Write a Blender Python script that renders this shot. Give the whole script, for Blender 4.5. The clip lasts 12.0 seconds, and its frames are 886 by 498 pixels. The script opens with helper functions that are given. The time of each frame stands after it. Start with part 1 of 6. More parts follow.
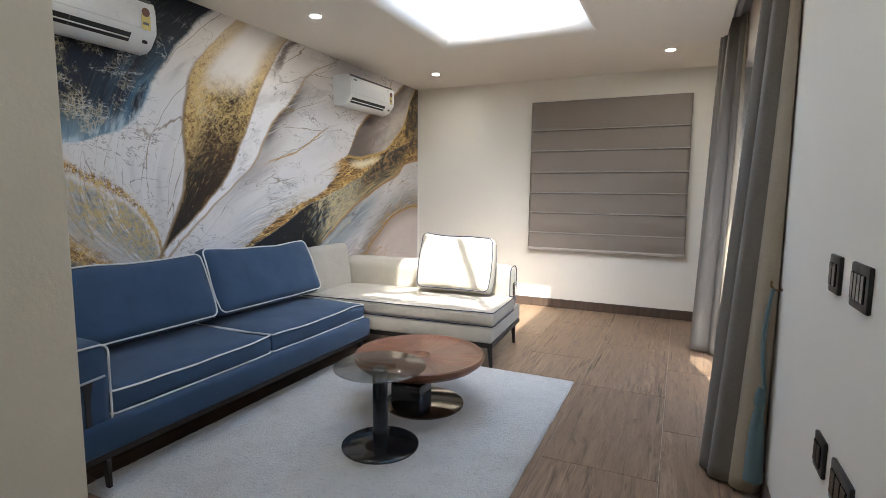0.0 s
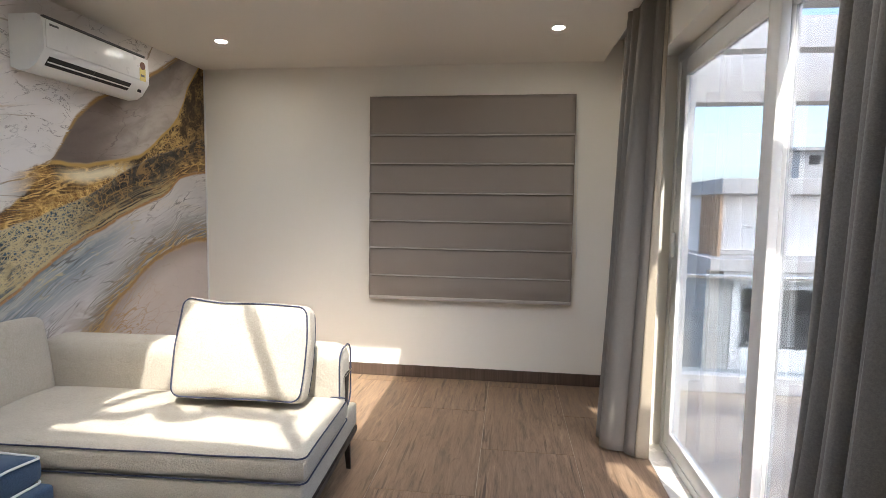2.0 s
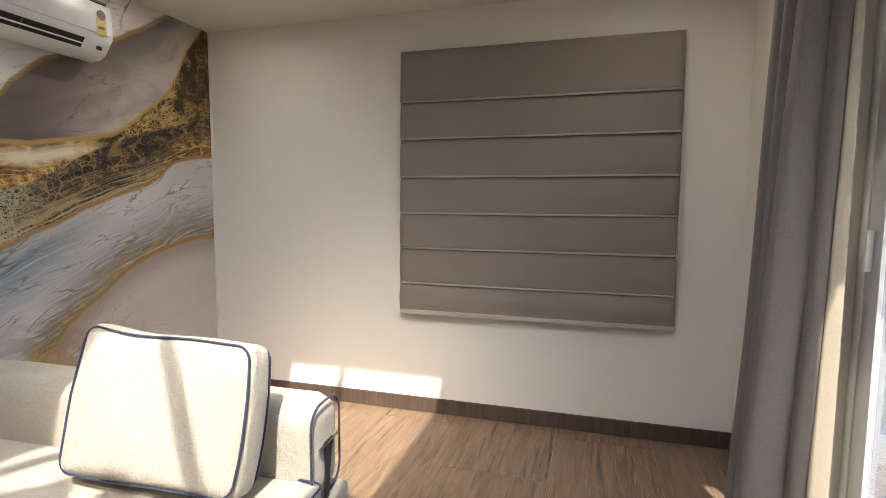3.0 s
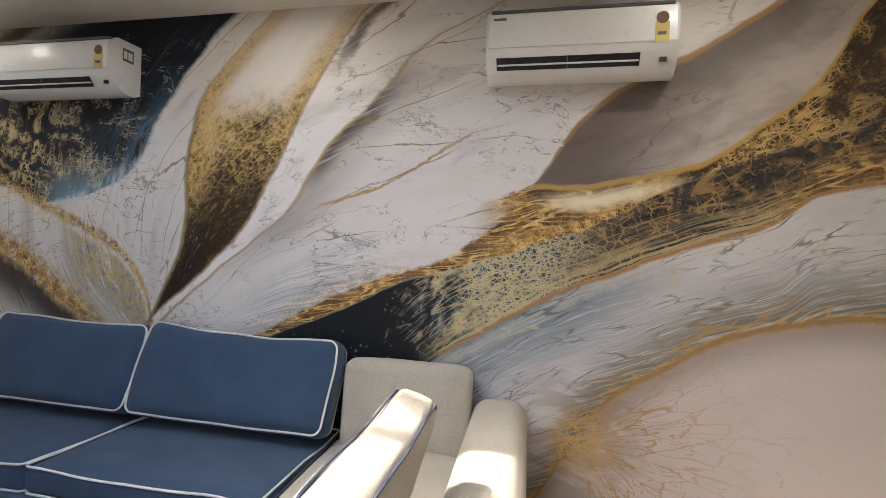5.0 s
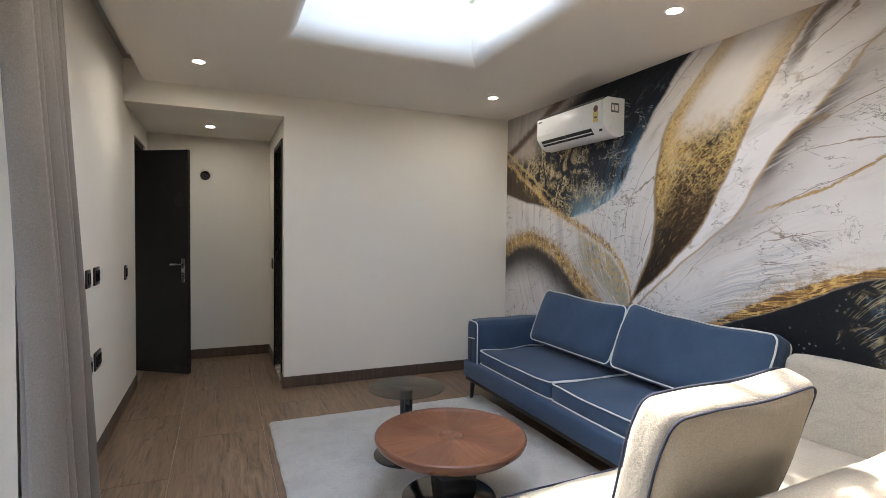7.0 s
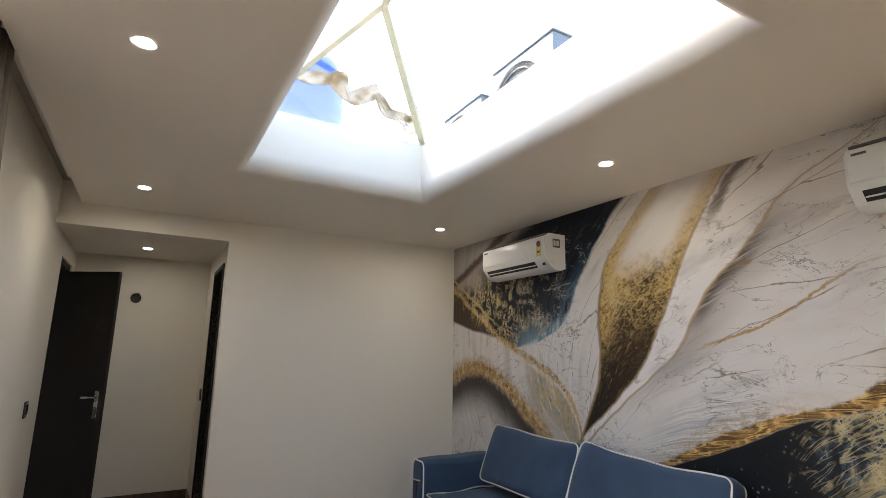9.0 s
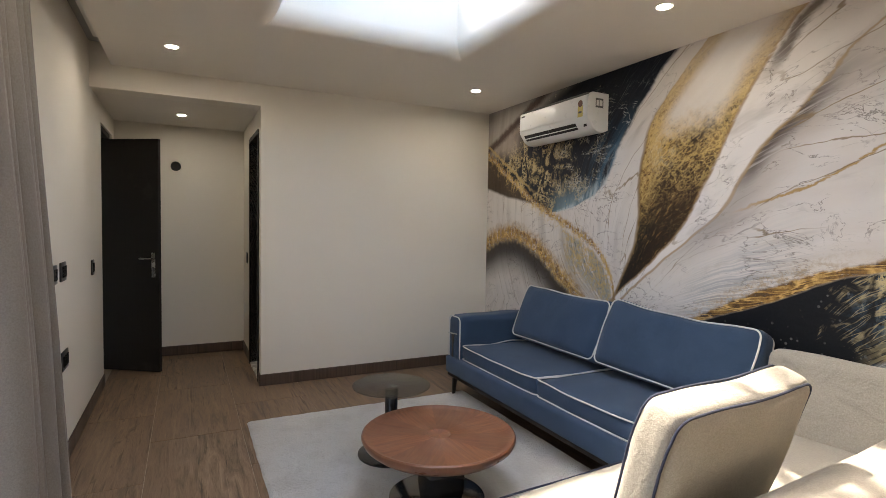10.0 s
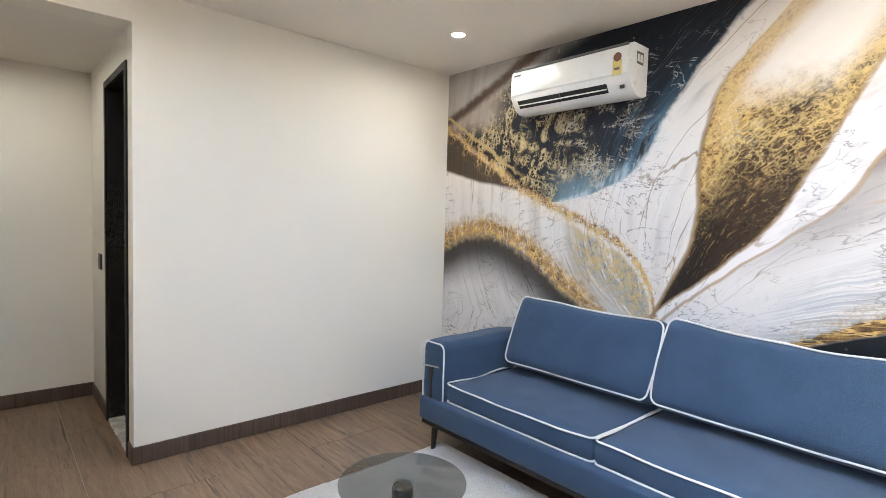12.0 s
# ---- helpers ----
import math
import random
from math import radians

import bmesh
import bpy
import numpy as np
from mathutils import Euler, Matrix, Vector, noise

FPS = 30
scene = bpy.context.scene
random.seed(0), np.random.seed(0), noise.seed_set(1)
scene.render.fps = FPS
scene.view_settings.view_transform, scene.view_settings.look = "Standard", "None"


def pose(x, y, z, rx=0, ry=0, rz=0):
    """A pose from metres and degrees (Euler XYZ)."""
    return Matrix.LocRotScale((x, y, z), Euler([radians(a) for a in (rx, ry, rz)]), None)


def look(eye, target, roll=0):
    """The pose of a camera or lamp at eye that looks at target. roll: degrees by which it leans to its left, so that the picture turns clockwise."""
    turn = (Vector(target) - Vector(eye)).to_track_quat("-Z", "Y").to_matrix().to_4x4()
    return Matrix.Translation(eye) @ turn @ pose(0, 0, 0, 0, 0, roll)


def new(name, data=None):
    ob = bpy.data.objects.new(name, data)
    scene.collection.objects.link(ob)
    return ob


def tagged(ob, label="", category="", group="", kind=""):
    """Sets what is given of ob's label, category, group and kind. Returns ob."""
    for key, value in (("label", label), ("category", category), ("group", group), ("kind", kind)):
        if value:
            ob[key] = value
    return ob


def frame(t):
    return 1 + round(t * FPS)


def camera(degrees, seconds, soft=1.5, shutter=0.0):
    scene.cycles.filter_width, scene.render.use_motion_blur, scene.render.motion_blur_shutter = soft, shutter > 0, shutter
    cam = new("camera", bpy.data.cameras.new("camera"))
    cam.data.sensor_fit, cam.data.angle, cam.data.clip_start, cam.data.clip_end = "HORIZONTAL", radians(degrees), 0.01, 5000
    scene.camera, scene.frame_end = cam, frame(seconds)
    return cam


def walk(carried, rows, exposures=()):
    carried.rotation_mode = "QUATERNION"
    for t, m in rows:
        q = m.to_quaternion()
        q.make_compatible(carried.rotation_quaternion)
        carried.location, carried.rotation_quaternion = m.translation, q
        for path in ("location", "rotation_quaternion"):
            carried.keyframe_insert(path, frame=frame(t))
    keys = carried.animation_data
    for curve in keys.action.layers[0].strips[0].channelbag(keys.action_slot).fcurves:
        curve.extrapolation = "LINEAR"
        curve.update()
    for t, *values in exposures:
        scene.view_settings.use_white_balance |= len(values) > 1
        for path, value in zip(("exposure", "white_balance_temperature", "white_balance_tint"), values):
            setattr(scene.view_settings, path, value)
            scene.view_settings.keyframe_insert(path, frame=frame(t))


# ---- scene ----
# ---- camera ----
cam = camera(81.5, 12.0, soft=0.6)
PATH = [
    (0, (-0.064, 0.211, 1.463), (-0.894, 2.016, 1.238), 0.5),
    (0.5, (-0.235, 0.548, 1.488), (-0.812, 2.452, 1.277), -0.6),
    (1, (-0.419, 0.943, 1.546), (-0.804, 2.892, 1.316), -0.1),
    (1.5, (-0.448, 1.513, 1.578), (-0.745, 3.48, 1.373), 0.5),
    (2, (-0.539, 2.039, 1.577), (-0.793, 4.016, 1.416), 0.8),
    (2.5, (-0.47, 2.649, 1.574), (-0.793, 4.616, 1.409), 0.5),
    (2.7, (-0.463, 2.868, 1.556), (-0.865, 4.82, 1.382), 0.4),
    (4.3, (-0.861, 4.51, 1.493), (-2.579, 5.533, 1.454), 1.1),
    (4.5, (-0.857, 4.708, 1.485), (-2.752, 5.346, 1.479), 1.4),
    (5, (-0.744, 5.111, 1.516), (-2.695, 4.673, 1.499), 2.1),
    (5.5, (-0.626, 5.425, 1.507), (-2.268, 4.283, 1.485), 1.8),
    (6, (-0.52, 5.692, 1.52), (-1.802, 4.159, 1.456), 1.3),
    (6.5, (-0.363, 5.818, 1.54), (-1.328, 4.07, 1.425), 1.0),
    (7, (-0.382, 5.875, 1.546), (-1.178, 4.041, 1.479), 0.7),
    (7.5, (-0.439, 5.893, 1.658), (-1.306, 4.107, 1.901), 1.3),
    (7.7, (-0.414, 5.897, 1.708), (-1.335, 4.182, 2.167), 1.2),
    (9.3, (-0.364, 5.82, 1.644), (-1.342, 4.107, 1.977), 1.1),
    (9.4, (-0.36, 5.833, 1.653), (-1.331, 4.103, 1.906), 1.0),
    (9.5, (-0.355, 5.815, 1.646), (-1.321, 4.073, 1.827), 0.9),
    (10, (-0.321, 5.779, 1.557), (-1.215, 3.993, 1.465), 1.0),
    (10.5, (-0.311, 5.639, 1.512), (-1.096, 3.808, 1.327), 1.2),
    (11, (-0.378, 5.234, 1.558), (-1.162, 3.399, 1.42), 2.0),
    (11.5, (-0.284, 4.775, 1.551), (-1.275, 3.041, 1.442), 2.3),
    (12, (-0.309, 4.198, 1.543), (-1.633, 2.704, 1.43), 1.7),
]
walk(cam, [(t, look(eye, target, roll)) for t, eye, target, roll in PATH], exposures=[(0.0, 4.44, 6150, 6), (1.0, 4.29, 6250, 7), (2.0, 4.07, 6400, 8), (2.5, 4.02, 6550, 9), (4.5, 3.95, 6500, 8), (5.0, 4.30, 6600, 9), (5.5, 4.45, 6450, 7), (6.5, 4.55, 6620, 8), (7.5, 4.50, 6500, 9), (8.4, 4.10, 6800, 9), (9.5, 4.15, 7080, 9), (10.0, 4.35, 7120, 10), (10.5, 4.65, 6950, 10), (11.0, 4.70, 6500, 7), (12.0, 5.42, 6350, 7)])

# ---- daylight ----
SUN_DOWN = Vector((-0.21, 0.67, -1.0)).normalized()
world = bpy.data.worlds.new("daylight")
scene.world = world
world.use_nodes = True
wn = world.node_tree
sky = wn.nodes.new("ShaderNodeTexSky")
sky.sky_type = "NISHITA"
sky.sun_disc = False
sky.sun_elevation = math.asin(-SUN_DOWN.z)
sky.sun_rotation = math.atan2(-SUN_DOWN.x, -SUN_DOWN.y)
sky.air_density = 1.0
sky.dust_density = 3.2
wn.nodes["Background"].inputs["Strength"].default_value = 0.15
wn.links.new(sky.outputs[0], wn.nodes["Background"].inputs["Color"])
sun = new("sun", bpy.data.lights.new("sun", "SUN"))
sun.data.energy = 0.48
sun.data.angle = radians(0.6)
sun.data.color = (1.0, 0.95, 0.87)
sun.matrix_world = look((0, 0, 20), Vector((0, 0, 20)) + SUN_DOWN)


# ---- node helper ----
class Nodes:
    """Short way to write a node tree."""

    def __init__(self, name, rough=0.6, metal=0.0, spec=0.5):
        self.mat = bpy.data.materials.new(name)
        self.mat.use_nodes = True
        self.tree = self.mat.node_tree
        self.bsdf = self.tree.nodes["Principled BSDF"]
        self.set("Roughness", rough)
        self.set("Metallic", metal)
        self.set("Specular IOR Level", spec)

    def node(self, kind):
        return self.tree.nodes.new(kind)

    def plug(self, socket, v):
        if isinstance(v, bpy.types.NodeSocket):
            self.tree.links.new(v, socket)
        elif isinstance(v, (tuple, list)) and len(v) == 3 and socket.type == "RGBA":
            socket.default_value = (*v, 1.0)
        else:
            socket.default_value = v

    def set(self, key, v):
        self.plug(self.bsdf.inputs[key], v)

    def coords(self, which="Object"):
        return self.node("ShaderNodeTexCoord").outputs[which]

    def mapped(self, vec, scale=(1, 1, 1), rot=(0, 0, 0), loc=(0, 0, 0)):
        n = self.node("ShaderNodeMapping")
        self.plug(n.inputs["Vector"], vec)
        n.inputs["Scale"].default_value = scale
        n.inputs["Rotation"].default_value = rot
        n.inputs["Location"].default_value = loc
        return n.outputs[0]

    def noise(self, vec, scale=5.0, detail=3.0, rough=0.5, distort=0.0, color=False):
        n = self.node("ShaderNodeTexNoise")
        self.plug(n.inputs["Vector"], vec)
        for k, v in (("Scale", scale), ("Detail", detail), ("Roughness", rough), ("Distortion", distort)):
            self.plug(n.inputs[k], v)
        return n.outputs["Color" if color else "Fac"]

    def voronoi(self, vec, scale=5.0, feature="DISTANCE_TO_EDGE"):
        n = self.node("ShaderNodeTexVoronoi")
        n.feature = feature
        self.plug(n.inputs["Vector"], vec)
        n.inputs["Scale"].default_value = scale
        return n.outputs["Distance"]

    def web(self, vec, scale, width, warp=0.35, rough=0.55):
        """Thin branching lines of even width: the edges of warped cells."""
        jog = self.noise(vec, scale * 0.9, 5, rough, color=True)
        va = self.node("ShaderNodeVectorMath")
        va.operation = "MULTIPLY_ADD"
        self.plug(va.inputs[0], jog)
        k = warp * 2.0 / scale
        va.inputs[1].default_value = (k, k, 0.0)
        self.plug(va.inputs[2], vec)
        d = self.voronoi(va.outputs[0], scale)
        return self.step(d, width, width * 0.25)

    def m(self, op, a, b=0.0, c=0.0):
        n = self.node("ShaderNodeMath")
        n.operation = op
        for i, v in enumerate((a, b, c)):
            self.plug(n.inputs[i], v)
        return n.outputs[0]

    def step(self, v, lo, hi, out0=0.0, out1=1.0):
        """Smooth step from lo to hi (lo may exceed hi)."""
        if lo > hi:
            lo, hi, out0, out1 = hi, lo, out1, out0
        n = self.node("ShaderNodeMapRange")
        n.interpolation_type = "SMOOTHSTEP"
        self.plug(n.inputs["Value"], v)
        for k, x in (("From Min", lo), ("From Max", hi), ("To Min", out0), ("To Max", out1)):
            n.inputs[k].default_value = x
        return n.outputs[0]

    def mix(self, f, a, b):
        n = self.node("ShaderNodeMix")
        n.data_type = "RGBA"
        self.plug(n.inputs[0], f)
        self.plug(n.inputs[6], a)
        self.plug(n.inputs[7], b)
        return n.outputs[2]

    def ramp(self, f, stops):
        n = self.node("ShaderNodeValToRGB")
        self.plug(n.inputs[0], f)
        els = n.color_ramp.elements
        while len(els) < len(stops):
            els.new(0.5)
        for e, (p, c) in zip(els, stops):
            e.position, e.color = p, (*c, 1.0)
        return n.outputs[0]

    def curve(self, x, pts):
        """A smooth curve through pts; x and values within 0 to 1."""
        n = self.node("ShaderNodeFloatCurve")
        cv = n.mapping.curves[0]
        while len(cv.points) < len(pts):
            cv.points.new(0.5, 0.5)
        for p, (a, b) in zip(cv.points, pts):
            p.location = (a, b)
        n.mapping.update()
        self.plug(n.inputs["Value"], x)
        return n.outputs[0]

    def xyz(self, vec):
        n = self.node("ShaderNodeSeparateXYZ")
        self.plug(n.inputs[0], vec)
        return n.outputs[0], n.outputs[1], n.outputs[2]

    def vec(self, x, y, z):
        n = self.node("ShaderNodeCombineXYZ")
        for i, v in enumerate((x, y, z)):
            self.plug(n.inputs[i], v)
        return n.outputs[0]

    def rand(self):
        return self.node("ShaderNodeObjectInfo").outputs["Random"]

    def bump(self, h, strength=0.3, dist=0.01):
        n = self.node("ShaderNodeBump")
        n.inputs["Strength"].default_value = strength
        n.inputs["Distance"].default_value = dist
        self.plug(n.inputs["Height"], h)
        self.set("Normal", n.outputs[0])


# ---- materials ----
def plaster(name, a, b):
    g = Nodes(name, 0.75, spec=0.25)
    c = g.coords()
    n1, n2 = g.noise(c, 0.9, 3), g.noise(c, 55, 4)
    g.set("Base Color", g.mix(g.m("ADD", g.m("MULTIPLY", n1, 0.7), g.m("MULTIPLY", n2, 0.3)), a, b))
    g.bump(g.m("ADD", g.noise(c, 130, 2), g.m("MULTIPLY", g.noise(c, 14, 2), 1.2)), 0.12, 0.004)
    return g.mat


def plain(name, col, rough=0.5, metal=0.0, spec=0.5, vary=0.12, scale=30):
    g = Nodes(name, rough, metal, spec)
    c = g.coords()
    n = g.noise(c, scale, 3)
    lo = tuple(v * (1 - vary) for v in col)
    hi = tuple(min(1, v * (1 + vary)) for v in col)
    g.set("Base Color", g.mix(n, lo, hi))
    g.set("Roughness", g.step(g.noise(c, scale * 0.4, 2), 0.2, 0.8, max(0.03, rough - 0.06), min(1, rough + 0.06)))
    return g.mat


def fabric(name, a, b, scale=420, bump=0.35, blotch=6):
    g = Nodes(name, 0.92, spec=0.15)
    c = g.coords()
    w1 = g.noise(g.mapped(c, (1, 4, 4)), scale * 0.4, 2)
    w2 = g.noise(g.mapped(c, (4, 1, 1)), scale * 0.4, 2)
    f = g.m("ADD", g.m("MULTIPLY", g.m("ADD", w1, w2), 0.35), g.m("MULTIPLY", g.noise(c, blotch, 3), 0.3))
    f = g.m("ADD", f, g.m("MULTIPLY", g.m("SUBTRACT", g.noise(c, scale * 0.55, 3, 0.6), 0.5), 0.8))
    g.set("Base Color", g.mix(g.step(f, 0.1, 0.9), a, b))
    g.set("Sheen Weight", 0.15)
    g.bump(g.m("ADD", g.m("ADD", w1, w2), g.m("MULTIPLY", g.noise(c, 6.5, 3, 0.55, 0.6), 7.0)), bump, 0.003)
    return g.mat


def wood_tile(name, dark, mid, light, rough=0.42):
    g = Nodes(name, rough, spec=0.35)
    c = g.coords()
    r = g.rand()
    off = g.vec(g.m("MULTIPLY", r, 13.0), g.m("MULTIPLY", r, 37.0), 0.0)
    va = g.node("ShaderNodeVectorMath")
    g.plug(va.inputs[0], c)
    g.plug(va.inputs[1], off)
    v = va.outputs[0]
    x, y, z = g.xyz(v)
    strip = g.m("FLOOR", g.m("MULTIPLY", x, 6.7))
    vs = g.vec(x, g.m("ADD", y, g.m("MULTIPLY", strip, 3.7)), strip)
    grain = g.noise(g.mapped(vs, (10, 1.1, 1)), 2.2, 7, 0.66, 0.8)
    fine = g.noise(g.mapped(vs, (160, 5, 1)), 2.0, 3, 0.6)
    knots = g.noise(g.mapped(vs, (5, 1.3, 1)), 1.6, 4, 0.6, 1.6)
    base = g.ramp(g.m("ADD", g.m("MULTIPLY", grain, 0.72), g.m("MULTIPLY", fine, 0.28)), [(0.32, dark), (0.47, mid), (0.66, light)])
    streak = g.noise(g.mapped(vs, (24, 0.9, 1)), 1.9, 4, 0.6, 0.4)
    base = g.mix(g.step(streak, 0.56, 0.70, 0.0, 0.85), base, dark)
    base = g.mix(g.step(knots, 0.6, 0.74, 0.0, 0.75), base, dark)
    tone = g.m("MULTIPLY", g.noise(g.vec(strip, r, 0.0), 7.3, 0), 0.9)
    base = g.mix(g.step(tone, 0.25, 0.65, 0.0, 0.45), base, mid)
    wear = g.noise(g.coords("Object"), 1.7, 4, 0.65)
    base = g.mix(g.step(wear, 0.55, 0.75, 0.0, 0.05), base, (0.5, 0.46, 0.42))
    g.set("Base Color", base)
    g.set("Roughness", g.step(grain, 0.2, 0.8, rough - 0.08, rough + 0.12))
    g.bump(g.m("ADD", grain, fine), 0.12, 0.003)
    return g.mat


M_WALL = plaster("cream_wall_paint", (0.78, 0.735, 0.65), (0.82, 0.775, 0.69))
M_CEIL = plaster("ceiling_paint", (0.74, 0.695, 0.62), (0.78, 0.735, 0.66))
M_FLOOR = wood_tile("wood_look_tile", (0.052, 0.033, 0.021), (0.212, 0.138, 0.086), (0.36, 0.25, 0.165))
M_SKIRT = wood_tile("skirting_tile", (0.045, 0.03, 0.022), (0.085, 0.057, 0.042), (0.13, 0.09, 0.068), 0.35)
M_GROUT = plain("grout", (0.44, 0.37, 0.29), 0.9)
M_BLUE = fabric("blue_upholstery", (0.016, 0.036, 0.070), (0.066, 0.109, 0.180))
M_CREAM = fabric("cream_boucle", (0.37, 0.335, 0.275), (0.53, 0.485, 0.405), 260, 0.9)
M_PIPE_W = fabric("white_piping", (0.66, 0.65, 0.62), (0.78, 0.77, 0.74))
M_PIPE_B = fabric("navy_piping", (0.022, 0.026, 0.05), (0.05, 0.056, 0.092))
M_DARKMETAL = plain("dark_bronze_metal", (0.035, 0.027, 0.023), 0.4, 0.6)
M_BLACK = plain("black_lacquer", (0.008, 0.008, 0.009), 0.12, 0.0, 0.6)
M_BASE = plain("polished_dark_bronze", (0.16, 0.145, 0.125), 0.12, 1.0, vary=0.1, scale=5)
M_TUBE = plain("gunmetal_tube", (0.05, 0.055, 0.065), 0.22, 0.8)
M_LEATHER = plain("dark_leather", (0.02, 0.015, 0.013), 0.5)
M_WHITE = plain("white_plastic", (0.78, 0.78, 0.76), 0.32, vary=0.03)
M_UPVC = plain("white_upvc", (0.74, 0.73, 0.70), 0.35, vary=0.04)
M_SLOT = plain("dark_vent", (0.012, 0.012, 0.013), 0.6)
M_SWITCH = plain("black_switch_plastic", (0.012, 0.012, 0.013), 0.35)
M_STEEL = plain("brushed_steel", (0.55, 0.54, 0.52), 0.28, 1.0)
M_BLIND = fabric("taupe_blind_cloth", (0.235, 0.197, 0.168), (0.295, 0.25, 0.214), 300, 0.2, 3)
# paler than the blind: the light caught on its folds, put into the colour
M_HEM_LIT = fabric("blind_hem_highlight", (0.42, 0.37, 0.33), (0.50, 0.45, 0.40), 300, 0.2, 3)
M_CURTAIN = fabric("taupe_curtain", (0.165, 0.147, 0.127), (0.245, 0.22, 0.19), 300, 0.25, 3)
M_LINING = fabric("beige_lining", (0.36, 0.30, 0.22), (0.45, 0.385, 0.29), 300, 0.2, 3)
M_TASSEL = fabric("teal_rope", (0.10, 0.16, 0.18), (0.18, 0.26, 0.28), 500, 0.5)
M_DOOR = wood_tile("black_door_veneer", (0.007, 0.005, 0.004), (0.011, 0.008, 0.007), (0.017, 0.013, 0.011), 0.55)
M_YELLOW = plain("label_yellow", (0.62, 0.50, 0.16), 0.5)
M_RED = plain("label_red", (0.15, 0.06, 0.035), 0.5)
M_PAPER = plain("label_white", (0.75, 0.74, 0.70), 0.6)
M_INK = plain("label_grey", (0.12, 0.12, 0.12), 0.6)
M_CREAMBAR = plain("cream_painted_steel", (0.60, 0.56, 0.42), 0.45)
M_CONCRETE = plaster("bare_concrete", (0.36, 0.355, 0.335), (0.46, 0.45, 0.43))
M_RENDER = plaster("white_render", (0.52, 0.515, 0.50), (0.60, 0.595, 0.58))
M_DECK = plain("deck_tile", (0.42, 0.36, 0.29), 0.5)
M_EARTH = plain("dry_ground", (0.24, 0.20, 0.15), 0.95, vary=0.3, scale=0.6)
M_MARBLE = plain("marble_threshold", (0.68, 0.65, 0.6), 0.25)
M_TANK = plain("white_tank_plastic", (0.27, 0.32, 0.42), 0.45, vary=0.05, scale=4)
M_TANKBLUE = plain("tank_blue", (0.05, 0.12, 0.42), 0.5)
M_DARKIN = plain("unlit_room", (0.05, 0.048, 0.045), 0.9)


def glass(name, tint, gloss=0.08):
    """A thin pane: mostly see-through, with a glossy film."""
    g = Nodes(name)
    t = g.tree
    tr = g.node("ShaderNodeBsdfTransparent")
    tr.inputs[0].default_value = (*tint, 1)
    gl = g.node("ShaderNodeBsdfGlossy")
    gl.inputs["Roughness"].default_value = 0.02
    fr = g.node("ShaderNodeLayerWeight")
    fr.inputs["Blend"].default_value = 0.5
    mx = g.node("ShaderNodeMixShader")
    t.links.new(g.m("ADD", g.m("MULTIPLY", g.m("POWER", fr.outputs["Facing"], 4.0), 0.35), gloss), mx.inputs[0])
    t.links.new(tr.outputs[0], mx.inputs[1])
    t.links.new(gl.outputs[0], mx.inputs[2])
    t.links.new(mx.outputs[0], t.nodes["Material Output"].inputs[0])
    return g.mat


# door and skylight tints are added to dim the bright outdoors; the railing is clear
M_GLASS = glass("dimming_pane", (0.40, 0.41, 0.43), 0.03)
M_RAILGLASS = glass("railing_pane", (0.88, 0.91, 0.91), 0.03)
M_SKYGLASS = glass("skylight_pane", (0.66, 0.68, 0.69), 0.03)
M_SMOKE = glass("smoked_glass", (0.60, 0.61, 0.60), 0.05)


def lamp_glow(name, power):
    g = Nodes(name)
    g.set("Base Color", (0.9, 0.85, 0.75))
    g.set("Emission Color", (1.0, 0.95, 0.88))
    g.set("Emission Strength", power)
    return g.mat


M_GLOW, M_GLOW_DIM = lamp_glow("lamp_glow", 20.0), lamp_glow("lamp_glow_dim", 12.0)


def rug_wool():
    g = Nodes("cream_wool_pile", 0.97, spec=0.05)
    c = g.coords()
    n1, n2, n3 = g.noise(c, 3.0, 4, 0.6), g.noise(c, 160, 3), g.noise(c, 45, 4, 0.7)
    f = g.m("ADD", g.m("MULTIPLY", n1, 0.5), g.m("MULTIPLY", n2, 0.5))
    base = g.mix(g.step(f, 0.32, 0.66), (0.72, 0.69, 0.64), (0.93, 0.91, 0.87))
    base = g.mix(g.step(n3, 0.45, 0.3, 0.0, 0.5), base, (0.50, 0.47, 0.42))
    base = g.mix(g.step(n1, 0.52, 0.68, 0.0, 0.3), base, (0.58, 0.54, 0.47))
    g.set("Base Color", base)
    g.bump(g.m("ADD", n2, g.m("MULTIPLY", n3, 1.6)), 1.0, 0.02)
    return g.mat


